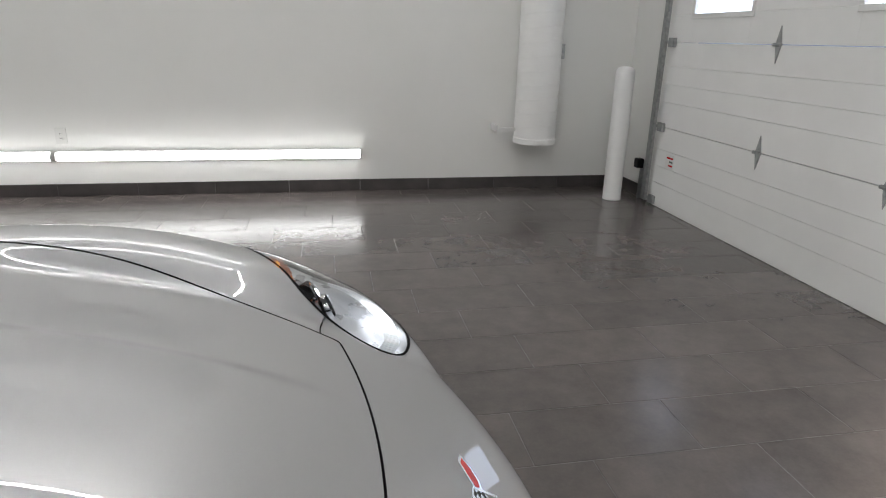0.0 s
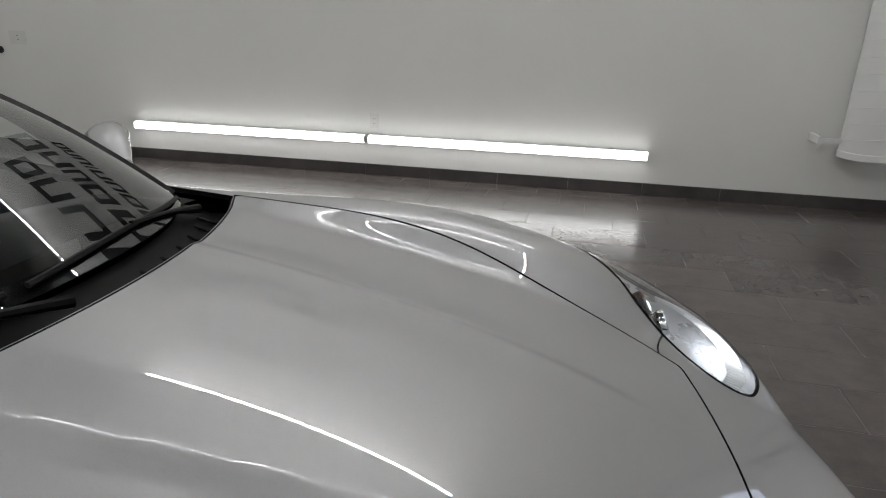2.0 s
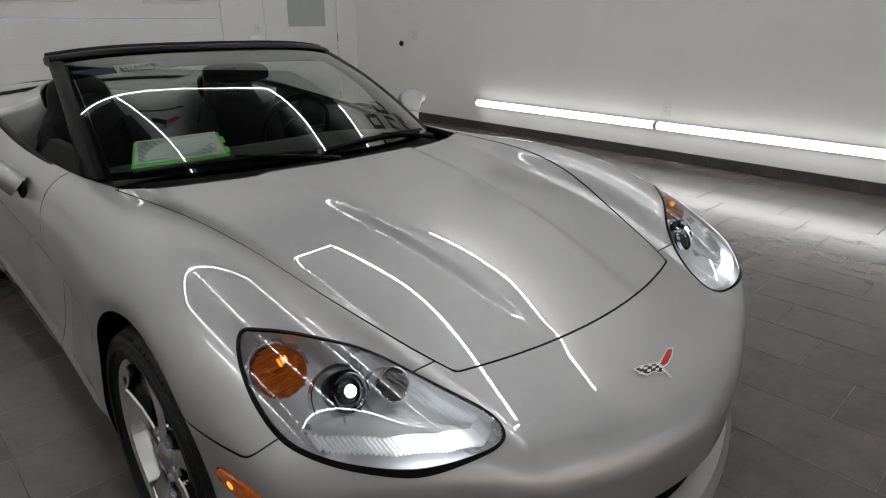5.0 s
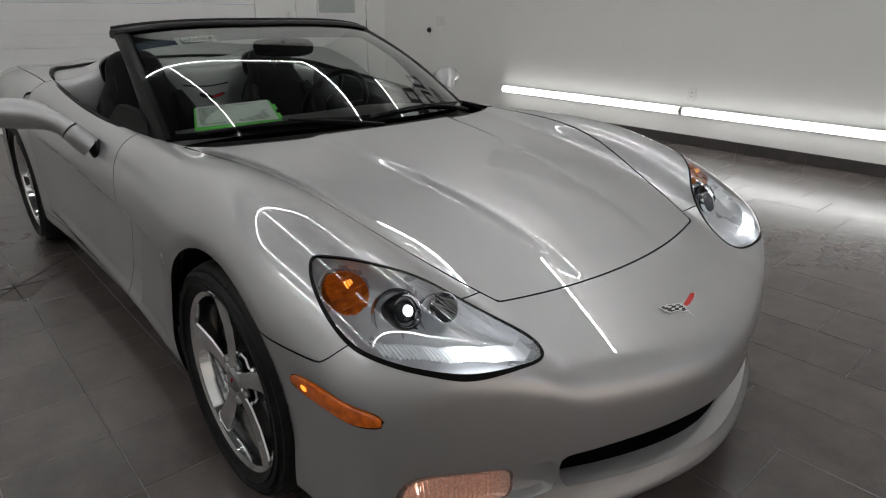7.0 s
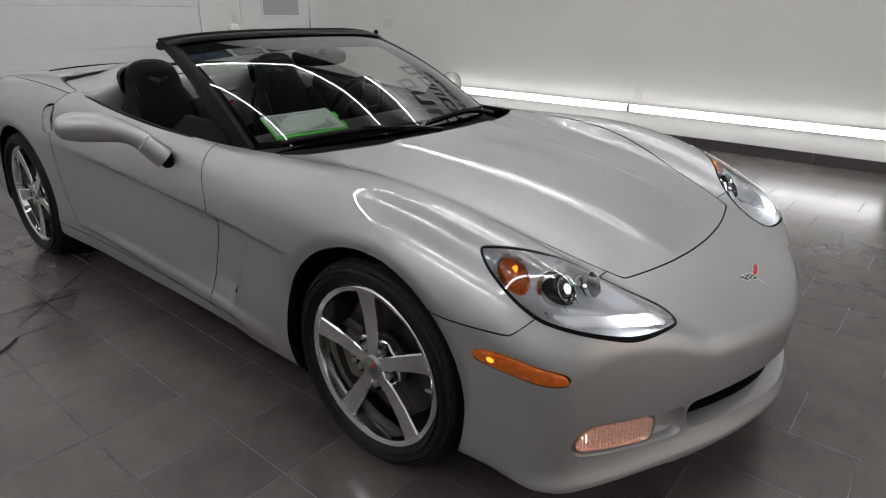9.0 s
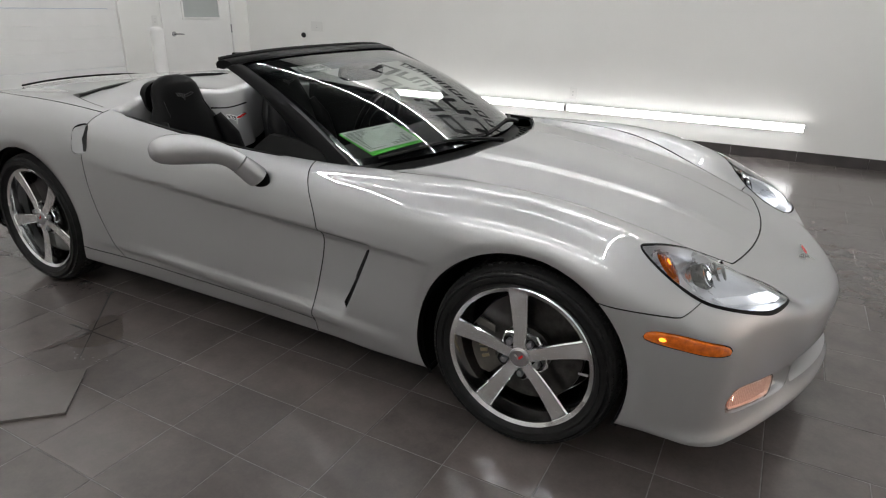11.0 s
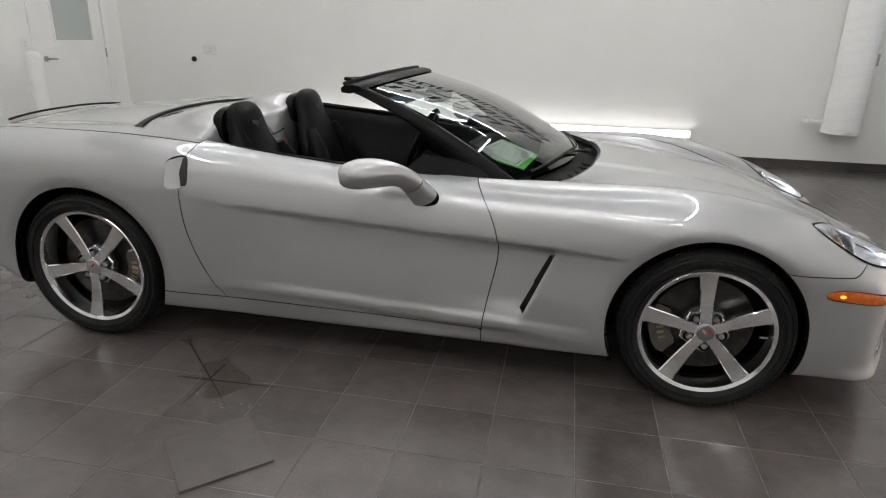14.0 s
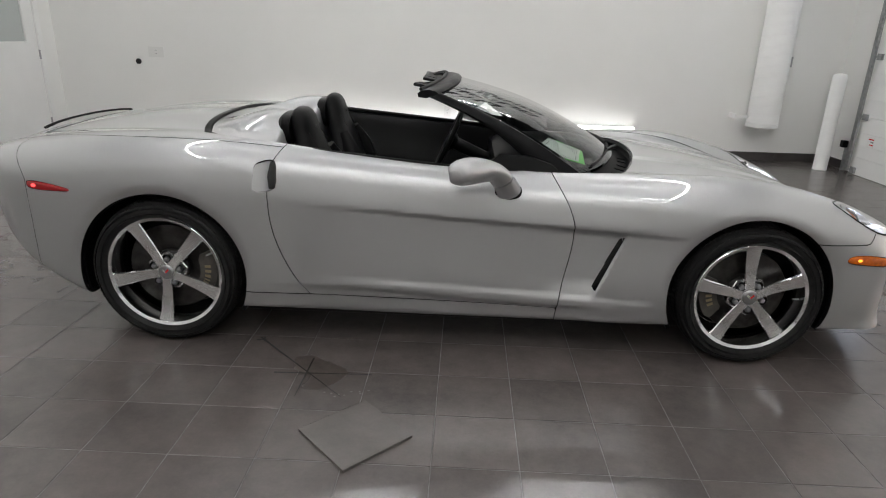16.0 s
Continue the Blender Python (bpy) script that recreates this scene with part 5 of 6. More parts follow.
bm = bmesh.new()
loft(bm, [[tuple(v) for v in edge], duct_ring(-0.010, 0.998, 0.05), duct_ring(-0.045, 0.985, 0.14)], caps=False)
part("mouth_return", bm, PAINT, car, "silver return inside the grille mouth", smooth=True)
bm = bmesh.new()
loft(bm, [duct_ring(-0.045, 0.985, 0.14), duct_ring(-0.16, 0.94, 0.3), duct_ring(-0.24, 0.9, 0.4)], open_front=True)
part("grille_duct", bm, BLACK, car, "dark intake behind the bumper", smooth=True)
for z in (0.285, 0.318):
    bm = bmesh.new()
    pts = [Vector((v.x - 0.10, math.copysign(v.y, y), v.z)) for v, y in zip(on_skin([(abs(y), z) for y in np.linspace(-0.42, 0.42, 25)], "front", 1), np.linspace(-0.42, 0.42, 25))]
    tube(bm, pts, 0.006, 6)
    part("grille_bar", bm, BLACK, car)


def flag_badge(name, m, size, parent, label="", mono=False):
    """A crossed-flag badge of plain shapes: chequers one way, red the other."""
    b = new(name)
    b.parent = parent
    b.matrix_basis = m
    if label:
        tagged(b, label)
    h = 0.035 * size

    def plate(nm, pts, mat, z0, z1):
        bm = bmesh.new()
        spread = [((0.966 * u + 1.302 * v) * size, (0.636 * v - 0.454 * u) * size) for u, v in pts]
        loft(bm, [[(px, py, z0) for px, py in spread], [(px, py, z1) for px, py in spread]])
        return part(nm, bm, mat, b)
    silver, black, red = (CHROME, GLOSS, BADGE_RED) if not mono else (THREAD, RUBBER, RUBBER)
    flag = [(-1.0, -0.04), (-0.72, 0.08), (-0.2, 0.15), (0.06, 0.11), (0.04, -0.23), (-0.28, -0.16), (-0.5, -0.27), (-0.75, -0.18)]
    mid = (-0.42, -0.04)
    plate("flag_edge", flag, silver, 0, h)
    plate("flag_cloth", [(mid[0] + (u - mid[0]) * 0.86, mid[1] + (v - mid[1]) * 0.72) for u, v in flag], black, h, h * 1.15)
    for i in range(6):
        for j in range(3):
            if (i + j) % 2 == 0:
                u = -0.78 + i * 0.135
                v = 0.085 - j * 0.085 + 0.03 * math.sin(2.4 * u + 1.6) - (0.05 if i == 0 else 0)
                plate("chequer", [(u, v), (u + 0.12, v + 0.01), (u + 0.11, v - 0.07), (u - 0.01, v - 0.08)], silver, h * 1.15, h * 1.35)
    plate("flag_edge", [(-0.20, 0.04), (0.05, 0.60), (0.30, 0.63), (0.29, 0.32), (0.18, 0.06), (0.02, -0.06)], silver, h * 0.2, h * 1.2)
    plate("flag_field", [(-0.12, 0.07), (0.08, 0.54), (0.25, 0.57), (0.24, 0.32), (0.14, 0.10), (0.01, 0.01)], red, h * 1.2, h * 1.4)
    plate("flag_pole", [(-0.22, 0.10), (-0.17, 0.13), (0.36, -0.36), (0.32, -0.40)], silver, h * 1.2, h * 1.5)
    return b


q = on_skin([(0.792, 0.0)], "top", 1)[0]
n = Vector(gradient(body_field, np.array([tuple(q)]))[0]).normalized()
up = Vector((-1, 0, 0)) - n * Vector((-1, 0, 0)).dot(n)
up.normalize()
right = up.cross(n)
m = Matrix((right, up, n)).transposed().to_4x4()
m.translation = q + n * 0.001
flag_badge("nose_badge", m @ pose(0, 0.0, 0), 0.080, car, "small crossed-flag badge, chequered and red")

# vents behind the front wheels: dark slots with a painted leading edge
for s in (-1, 1):
    slot = [(VENT[0][0] + 0.006, VENT[0][1] + 0.008), (VENT[0][0] - 0.02, VENT[0][1] - 0.01), (VENT[1][0] - 0.02, VENT[1][1] + 0.02), (VENT[1][0] + 0.002, VENT[1][1] - 0.004)]
    bm = bmesh.new()
    pts = [Vector((x, s * 0.865, z)) for x, z in slot]
    loft(bm, [[tuple(p) for p in pts], [tuple(p + Vector((0.02, -0.06 * s, 0))) for p in pts]])
    part("vent_slot", bm, RUBBER, car, "dark air vent slot")
    # door-handle pockets: a painted scoop that runs in to a black touch pad
    ring = smooth_loop([(-2.225, 0.87), (-2.15, 0.885), (-2.135, 0.82), (-2.15, 0.762), (-2.235, 0.752), (-2.238, 0.81)], 5)
    rim_pts = on_skin(ring, "side", s)
    bm = bmesh.new()
    loft(bm, [[tuple(v) for v in rim_pts], [(v.x, v.y - s * (0.002 + 0.045 * float(ramp01(v.x, -2.24, -2.16))), v.z) for v in rim_pts]], open_front=True)
    part("handle_pocket", bm, PAINT, car, "scooped door-handle pocket", smooth=True)
    bm = bmesh.new()
    front = [(-2.166, 0.880), (-2.146, 0.884), (-2.130, 0.82), (-2.146, 0.766), (-2.170, 0.764), (-2.176, 0.82)]
    pts = on_skin(front, "side", s, lift=-0.006)
    loft(bm, [[tuple(v) for v in pts], [tuple(v + Vector((-0.004, -0.04 * s, 0))) for v in pts]])
    part("door_handle", bm, GLOSS, car, "black touch-pad door handle")

# outside mirrors
for s in (-1, 1):
    mir = new("wing_mirror")
    mir.parent = car
    tagged(mir, "silver wing mirror on a curved arm")
    keys = [(-1.12, 0.868, 0.785, 0.055, 0.042), (-1.135, 0.895, 0.815, 0.052, 0.040), (-1.165, 0.93, 0.858, 0.050, 0.036), (-1.20, 0.965, 0.885, 0.056, 0.040), (-1.245, 1.00, 0.898, 0.066, 0.050), (-1.29, 1.045, 0.905, 0.072, 0.056), (-1.325, 1.095, 0.907, 0.068, 0.053), (-1.345, 1.13, 0.905, 0.050, 0.040), (-1.352, 1.146, 0.904, 0.022, 0.018)]
    fx, fy, fz, fa, fb = [spline([(k, row[i]) for k, row in enumerate(keys)]) for i in range(5)]
    bm = bmesh.new()
    rows = []
    for u in np.linspace(1.7, len(keys) - 1, 30):
        c = Vector((float(fx(u)), float(fy(u)), float(fz(u))))
        d = (Vector((float(fx(u + 0.05)), float(fy(u + 0.05)), float(fz(u + 0.05)))) - c).normalized()
        side = Vector((1, 0.1, 0.15)) - d * d.dot(Vector((1, 0.1, 0.15)))
        side.normalize()
        upv = d.cross(side)
        ring = []
        for k in range(20):
            t = 2 * math.pi * k / 20
            ct, st = math.cos(t), math.sin(t)
            ct = max(ct, -0.72) if u > 3.2 else ct
            v = c + side * (float(fa(u)) * ct) + upv * (float(fb(u)) * st)
            ring.append((v.x, v.y * s, v.z))
        rows.append(ring)
    loft(bm, rows)
    part("mirror_shell", bm, PAINT, mir, smooth=True, sharp=50)
    bm = bmesh.new()
    rows = []
    for u in np.linspace(0, 1.62, 10):
        c = Vector((float(fx(u)), float(fy(u)), float(fz(u))))
        d = (Vector((float(fx(u + 0.05)), float(fy(u + 0.05)), float(fz(u + 0.05)))) - c).normalized()
        side = Vector((1, 0.1, 0.15)) - d * d.dot(Vector((1, 0.1, 0.15)))
        side.normalize()
        upv = d.cross(side)
        rows.append([(c + side * (float(fa(u)) * math.cos(2 * math.pi * k / 20)) + upv * (float(fb(u)) * math.sin(2 * math.pi * k / 20))) for k in range(20)])
    loft(bm, [[(v.x, v.y * s, v.z) for v in r] for r in rows])
    part("mirror_foot", bm, PAINT, mir, smooth=True)
    bm = bmesh.new()
    c = Vector((float(fx(0)), float(fy(0)), float(fz(0))))
    bmesh.ops.create_icosphere(bm, subdivisions=3, radius=1, matrix=Matrix.Translation((c.x, (c.y - 0.004) * s, c.z - 0.003)) @ Matrix.Diagonal((0.06, 0.012, 0.046, 1)))
    part("mirror_gasket", bm, GASKET, mir, smooth=True)
    bm = bmesh.new()
    rows = []
    for k, dx in ((1.0, 0.0), (0.9, -0.003)):
        rows.append([(-1.335 + dx + 0.02 * math.cos(t) * k * 0, s * (1.055 + 0.068 * k * math.cos(t)), 0.905 + 0.043 * k * math.sin(t)) for t in np.linspace(0, 2 * math.pi, 24, endpoint=False)])
    loft(bm, rows)
    part("mirror_glass", bm, CHROME, mir, smooth=True)


# ---- windscreen, frame and cowl ----
def screen_point(u, t, lift=0.0):
    """u runs from side to side (-1 to 1), t from the foot to the head."""
    foot = Vector((-0.525 - 0.165 * u * u - 0.10 * u ** 4, 0.705 * u, 0.866 - 0.015 * u * u - 0.015 * u ** 4))
    head = Vector((-1.385 - 0.035 * u * u - 0.05 * u ** 4, 0.605 * u, 1.203 - 0.008 * u * u - 0.022 * u ** 4))
    p = foot.lerp(head, t)
    n = Vector((0.36, 0.12 * u, 0.90)).normalized()
    bow = 0.012 * (1 - u * u) + 0.010 * (1 - u ** 4)
    return p + n * ((0.028 + bow) * math.sin(math.pi * t) + lift)


screen = new("windscreen")
screen.parent = car
bm = bmesh.new()
loft(bm, [[screen_point(u, t) for u in np.linspace(-1, 1, 41)] for t in np.linspace(0, 1, 31)], closed=False)
ob = part("glass", bm, WINDSCREEN, screen, "clear tinted windscreen glass", smooth=True)
ob.visible_shadow = False
# black border printed on the inside of the glass
bm = bmesh.new()
lo, hi, ed = 0.045, 0.835, 0.955
loft(bm, [[screen_point(u, t, -0.003) for u in np.linspace(-1, 1, 41)] for t in (0.0, 0.02, lo)], closed=False)
loft(bm, [[screen_point(u, t, -0.003) for u in np.linspace(-1, 1, 41)] for t in (hi, 0.94, 1.0)], closed=False)
for a, b in ((-1, -ed), (ed, 1)):
    loft(bm, [[screen_point(u, t, -0.003) for u in np.linspace(a, b, 4)] for t in np.linspace(0, 1, 20)], closed=False)
part("glass_border", bm, GLOSS, screen, smooth=True)
# blue-green shade band along the head of the glass
bm = bmesh.new()
loft(bm, [[screen_point(u, t, -0.002) for u in np.linspace(-0.955, 0.955, 31)] for t in (0.745, 0.79, 0.835)], closed=False)
band = part("shade_band", bm, BAND, screen, "blue-green tinted shade band", smooth=True)
band.visible_shadow = False
# pillars
for s in (-1, 1):
    rows = []
    for t in np.linspace(0, 1.0, 18):
        p = screen_point(s, t)
        deep = 0.04 + 0.20 * (1 - t) ** 2.2
        out = Vector((0, s, 0))
        back = Vector((-0.78, -0.03 * s, -0.45 * min(1, t * 1.2)))
        drop = 0.02 + 0.01 * t
        q = p + back * deep
        if t < 0.25:
            q.z = max(q.z, 0.835 + 0.02 * t)
        rows.append([p + Vector((0.008, -0.03 * s, 0.004)), p + Vector((0.0, 0.004 * s, 0.008)), p.lerp(q, 0.35) + out * 0.020 + Vector((0, 0, 0.004)), p.lerp(q, 0.75) + out * 0.024, q + out * 0.014, q - out * 0.03, p - out * 0.05 + Vector((-0.03, 0, -0.02))])
    bm = bmesh.new()
    loft(bm, rows)
    part("pillar", bm, BLACK, screen, "black windscreen pillar", smooth=True, sharp=50)
    # sail panel between pillar and door
    bm = bmesh.new()
    pts = [(-0.862, 0.742, 0.825), (-0.95, 0.762, 0.842), (-1.10, 0.770, 0.852), (-1.235, 0.772, 0.860), (-1.16, 0.745, 0.925), (-1.02, 0.722, 0.912), (-0.92, 0.722, 0.88)]
    loft(bm, [[(x, s * y, z) for x, y, z in pts], [(x, s * (y - 0.03), z) for x, y, z in pts]])
    part("sail_panel", bm, GASKET, screen, smooth=True)
# header rail
bm = bmesh.new()
rows = []
for u in np.linspace(-1.04, 1.04, 41):
    p = screen_point(u, 1.0)
    rows.append([p + Vector(v) for v in ((0.035, 0, -0.002), (0.022, 0, 0.009), (-0.01, 0, 0.016), (-0.045, 0, 0.012), (-0.062, 0, 0.0), (-0.058, 0, -0.018), (-0.02, 0, -0.022))])
loft(bm, rows)
part("header_rail", bm, BLACK, screen, "black windscreen header rail", smooth=True, sharp=50)
bm = bmesh.new()
tube(bm, [screen_point(u, 1.0) + Vector((-0.05, 0, 0.016)) for u in np.linspace(-1.03, 1.03, 31)], 0.009, 8)
part("header_seal", bm, RUBBER, screen, smooth=True)
for s in (-1, 1):
    visor = new("sun_visor")
    visor.parent = screen
    bm = bmesh.new()
    m = Matrix.Translation((-1.50, s * 0.34, 1.178)) @ pose(0, 0, 0, 3 * s, 10, 0)
    box(bm, -0.075, 0.06, -0.17, 0.17, -0.008, 0.008, 0.006, m)
    part("visor_pad", bm, BLACK, visor, smooth=True)
    bm = bmesh.new()
    box(bm, -0.055, 0.0, -0.10, 0.10, 0.0085, 0.011, 0.001, m)
    part("visor_label", bm, RUBBER, visor)
    bm = bmesh.new()
    q = screen_point(0.62 * s, 1.0)
    tube(bm, [q + Vector((-0.03, 0, 0.0)), q + Vector((-0.075, 0, 0.004)), q + Vector((-0.12, 0, 0.0))], [0.014, 0.012, 0.006], 8, 0.6)
    part("roof_latch", bm, BLACK, screen, smooth=True)
# inside mirror
bm = bmesh.new()
m = Matrix.Translation((-1.26, 0.02, 1.103)) @ Matrix.Diagonal((1.1, 1.1, 1.1, 1)) @ pose(0, 0, 0, 0, 12, -12)
rows = []
for dx, k in ((-0.012, 0.9), (-0.008, 1.0), (0.015, 1.0), (0.034, 0.8), (0.04, 0.3)):
    rows.append([m @ Vector((dx, 0.125 * k * math.copysign(abs(math.cos(t)) ** 0.6, math.cos(t)), 0.036 * k * math.copysign(abs(math.sin(t)) ** 0.6, math.sin(t)))) for t in np.linspace(0, 2 * math.pi, 28, endpoint=False)])
loft(bm, rows)
part("inside_mirror", bm, BLACK, screen, "black inside mirror", smooth=True)
bm = bmesh.new()
tube(bm, [(-1.24, 0.02, 1.115), (-1.22, 0.0, 1.128), (-1.19, 0.0, 1.133)], 0.012, 8)
part("mirror_stalk", bm, BLACK, screen, smooth=True)

# cowl: black tray between bonnet and glass
bm = bmesh.new()
ys = np.linspace(-0.72, 0.72, 37)
rows = []
for k, (f, drop) in enumerate(((0.0, 0.028), (0.12, 0.05), (0.45, 0.052), (0.85, 0.030), (1.1, 0.022))):
    row = []
    for y in ys:
        a = Vector((hood_rear(abs(y)) + 0.012, y, float(top_field(np.array(hood_rear(abs(y))), np.array(abs(y)))) - 0.004))
        b = screen_point(max(-1, min(1, y / 0.705)), 0.0)
        row.append(a.lerp(b, f) + Vector((0, 0, -drop)))
    rows.append(row)
loft(bm, rows, closed=False)
part("cowl", bm, GASKET, car, "black plastic cowl tray", smooth=True)
bm = bmesh.new()
tube(bm, [Vector((hood_rear(abs(y)) - 0.004, y, float(top_field(np.array(hood_rear(abs(y))), np.array(abs(y)))) - 0.016)) for y in ys], 0.009, 8)
part("cowl_seal", bm, GASKET, car, smooth=True)
for k in range(16):
    y = -0.60 + 0.08 * k
    if abs(y) < 0.14:
        continue
    bm = bmesh.new()
    a = Vector((hood_rear(abs(y)), y, float(top_field(np.array(hood_rear(abs(y))), np.array(abs(y)))) - 0.045))
    b = screen_point(y / 0.705, 0.0) + Vector((0, 0, -0.03))
    tube(bm, [a.lerp(b, 0.25) + Vector((0, 0, -0.004)), a.lerp(b, 0.7) + Vector((0, 0, -0.004))], 0.004, 5)
    part("cowl_louvre", bm, GASKET, car)
# wipers parked at the foot of the glass
for y0, y1, pivot in ((-0.62, -0.06, 0.0), (-0.02, 0.58, 0.60)):
    wiper = new("wiper")
    wiper.parent = car
    bm = bmesh.new()
    tube(bm, [screen_point(y / 0.705, 0.018 + 0.022 * math.sin((y - y0) / (y1 - y0) * 3.1), 0.009) for y in np.linspace(y0, y1, 14)], 0.006, 6)
    part("blade", bm, RUBBER, wiper, smooth=True)
    bm = bmesh.new()
    base = screen_point(pivot / 0.705, 0.0, 0.0) + Vector((0.05, 0, -0.012))
    mid = screen_point((y0 + y1) / 2 / 0.705, 0.042, 0.014)
    tube(bm, [base, base.lerp(mid, 0.4) + Vector((0, 0, 0.006)), mid], [0.012, 0.007, 0.005], 8)
    part("arm", bm, BLACK, wiper, smooth=True)

# ---- cabin ----
bm = bmesh.new()
rows = []
for x, z, w in ((-0.72, 0.845, 0.70), (-0.80, 0.850, 0.70), (-0.95, 0.845, 0.715), (-1.08, 0.828, 0.72), (-1.15, 0.79, 0.72), (-1.16, 0.70, 0.72), (-1.10, 0.55, 0.72), (-1.0, 0.40, 0.70)):
    rows.append([(x, y, z - 0.02 * (y / 0.7) ** 2 + 0.012 * math.exp(-((y - 0.38) / 0.2) ** 2) * (1 if z > 0.75 else 0)) for y in np.linspace(-w, w, 25)])
loft(bm, rows, closed=False)
part("dashboard", bm, LEATHER, car, "black dashboard", smooth=True)
bm = bmesh.new()
box(bm, -2.35, -0.9, -0.74, 0.74, 0.20, 0.24)
part("cabin_floor", bm, CLOTH, car)
bm = bmesh.new()
rows = []
for x, z, w in ((-1.05, 0.60, 0.13), (-1.3, 0.58, 0.13), (-1.7, 0.60, 0.135), (-2.05, 0.62, 0.14)):
    rows.append([(x, -w, 0.22), (x, -w, z - 0.03), (x, -w + 0.03, z), (x, w - 0.03, z), (x, w, z - 0.03), (x, w, 0.22)])
loft(bm, rows)
part("centre_console", bm, LEATHER, car, "black centre console", smooth=True)
for s in (-1, 1):
    bm = bmesh.new()
    rows = []
    for x in np.linspace(-2.28, -0.9, 24):
        c = float(cabin_side(np.array(x)))
        zt = float(top_field(np.array(x), np.array(c))) - 0.02
        rows.append([(x, s * (c + 0.01), zt - 0.006), (x, s * (c - 0.03), zt - 0.012), (x, s * (c - 0.055), zt - 0.07), (x, s * (c - 0.06), zt - 0.2), (x, s * (c - 0.10), zt - 0.26), (x, s * (c - 0.10), zt - 0.36), (x, s * (c - 0.06), zt - 0.40), (x, s * (c - 0.06), 0.24)])
    loft(bm, rows, closed=False)
    part("door_card", bm, LEATHER, car, "black door trim panel", smooth=True)
    bm = bmesh.new()
    pts = [(x, s * (float(cabin_side(np.array(x))) + 0.002), float(top_field(np.array(x), cabin_side(np.array(x)))) - 0.014) for x in np.linspace(-2.22, -0.90, 30)]
    tube(bm, pts, 0.011, 8)
    part("belt_seal", bm, GASKET, car, smooth=True)


def bucket_seat(y):
    """Leather bucket seat: cushion, bolstered back and built-in headrest."""
    seat = thing("bucket_seat", "black leather bucket seat with stitched headrest", "seat", group="two car seats")
    seat.parent = car

    def body(rows, name, power=0.55):
        bm = bmesh.new()
        secs = []
        for c, ax, w, d in rows:
            ax = Vector(ax).normalized()
            f = Vector((ax.z, 0, -ax.x))
            secs.append([Vector(c) + Vector((0, y, 0)) + Vector((0, 1, 0)) * (w * math.copysign(abs(math.cos(t)) ** power, math.cos(t))) + f * (d * math.copysign(abs(math.sin(t)) ** power, math.sin(t))) for t in np.linspace(0, 2 * math.pi, 28, endpoint=False)])
        loft(bm, secs)
        return part(name, bm, LEATHER, seat, smooth=True, sharp=70)
    body([((-1.52, 0, 0.46), (-1, 0, 0), 0.16, 0.03), ((-1.54, 0, 0.455), (-1, 0, -0.02), 0.22, 0.06), ((-1.75, 0, 0.435), (-1, 0, -0.05), 0.235, 0.075), ((-1.98, 0, 0.42), (-1, 0, -0.02), 0.22, 0.08), ((-2.02, 0, 0.42), (-1, 0, 0), 0.18, 0.04)], "cushion")
    body([((-1.98, 0, 0.42), (-0.28, 0, 1), 0.18, 0.05), ((-1.995, 0, 0.50), (-0.26, 0, 1), 0.24, 0.075), ((-2.04, 0, 0.66), (-0.24, 0, 1), 0.245, 0.075), ((-2.08, 0, 0.80), (-0.22, 0, 1), 0.225, 0.068), ((-2.105, 0, 0.88), (-0.20, 0, 1), 0.175, 0.062), ((-2.115, 0, 0.92), (-0.18, 0, 1), 0.150, 0.06), ((-2.13, 0, 0.98), (-0.16, 0, 1), 0.141, 0.058), ((-2.136, 0, 1.015), (-0.14, 0, 1), 0.128, 0.054), ((-2.141, 0, 1.042), (-0.12, 0, 1), 0.104, 0.044), ((-2.144, 0, 1.058), (-0.12, 0, 1), 0.074, 0.030), ((-2.146, 0, 1.066), (-0.1, 0, 1), 0.035, 0.012)], "backrest", 0.85)
    for side in (-1, 1):
        bm = bmesh.new()
        tube(bm, [(-1.92, y + side * 0.195, 0.46), (-1.955, y + side * 0.21, 0.60), (-2.0, y + side * 0.205, 0.74), (-2.05, y + side * 0.17, 0.85)], [0.045, 0.06, 0.055, 0.03], 12)
        part("side_bolster", bm, LEATHER, seat, smooth=True)
        bm = bmesh.new()
        tube(bm, [(-1.56, y + side * 0.19, 0.50), (-1.75, y + side * 0.20, 0.505), (-1.93, y + side * 0.195, 0.48)], [0.04, 0.05, 0.04], 12)
        part("cushion_bolster", bm, LEATHER, seat, smooth=True)
        bm = bmesh.new()
        tube(bm, [(-2.035 - 0.02 * k, y + side * (0.125 - 0.004 * k), 0.88 + 0.03 * k) for k in range(6)], 0.002, 5)
        part("stitch_line", bm, RUBBER, seat)
    flag_badge("stitched_flags", Matrix.Translation((-2.064, y, 0.965)) @ pose(0, 0, 0, 0, 83, 0) @ pose(0, 0, 0, 0, 0, 90), 0.05, seat, "stitched grey crossed-flag mark", mono=True)
    return seat


bucket_seat(-0.385)
bucket_seat(0.385)

# tonneau panel with two fairings behind the seats and a fall between them
def tonneau_height(x, y):
    Y = abs(y)
    base = float(top_field(np.array(x), np.array(Y)))
    f = float(ramp01(x, -2.60, -2.26))
    hump = 0.075 * f * math.exp(-((Y - 0.385) / 0.135) ** 4)
    dip = 0.03 * f * math.exp(-(Y / 0.16) ** 2) + 0.02 * f * float(ramp01(Y, 0.56, 0.7))
    return base - 0.008 + hump - dip


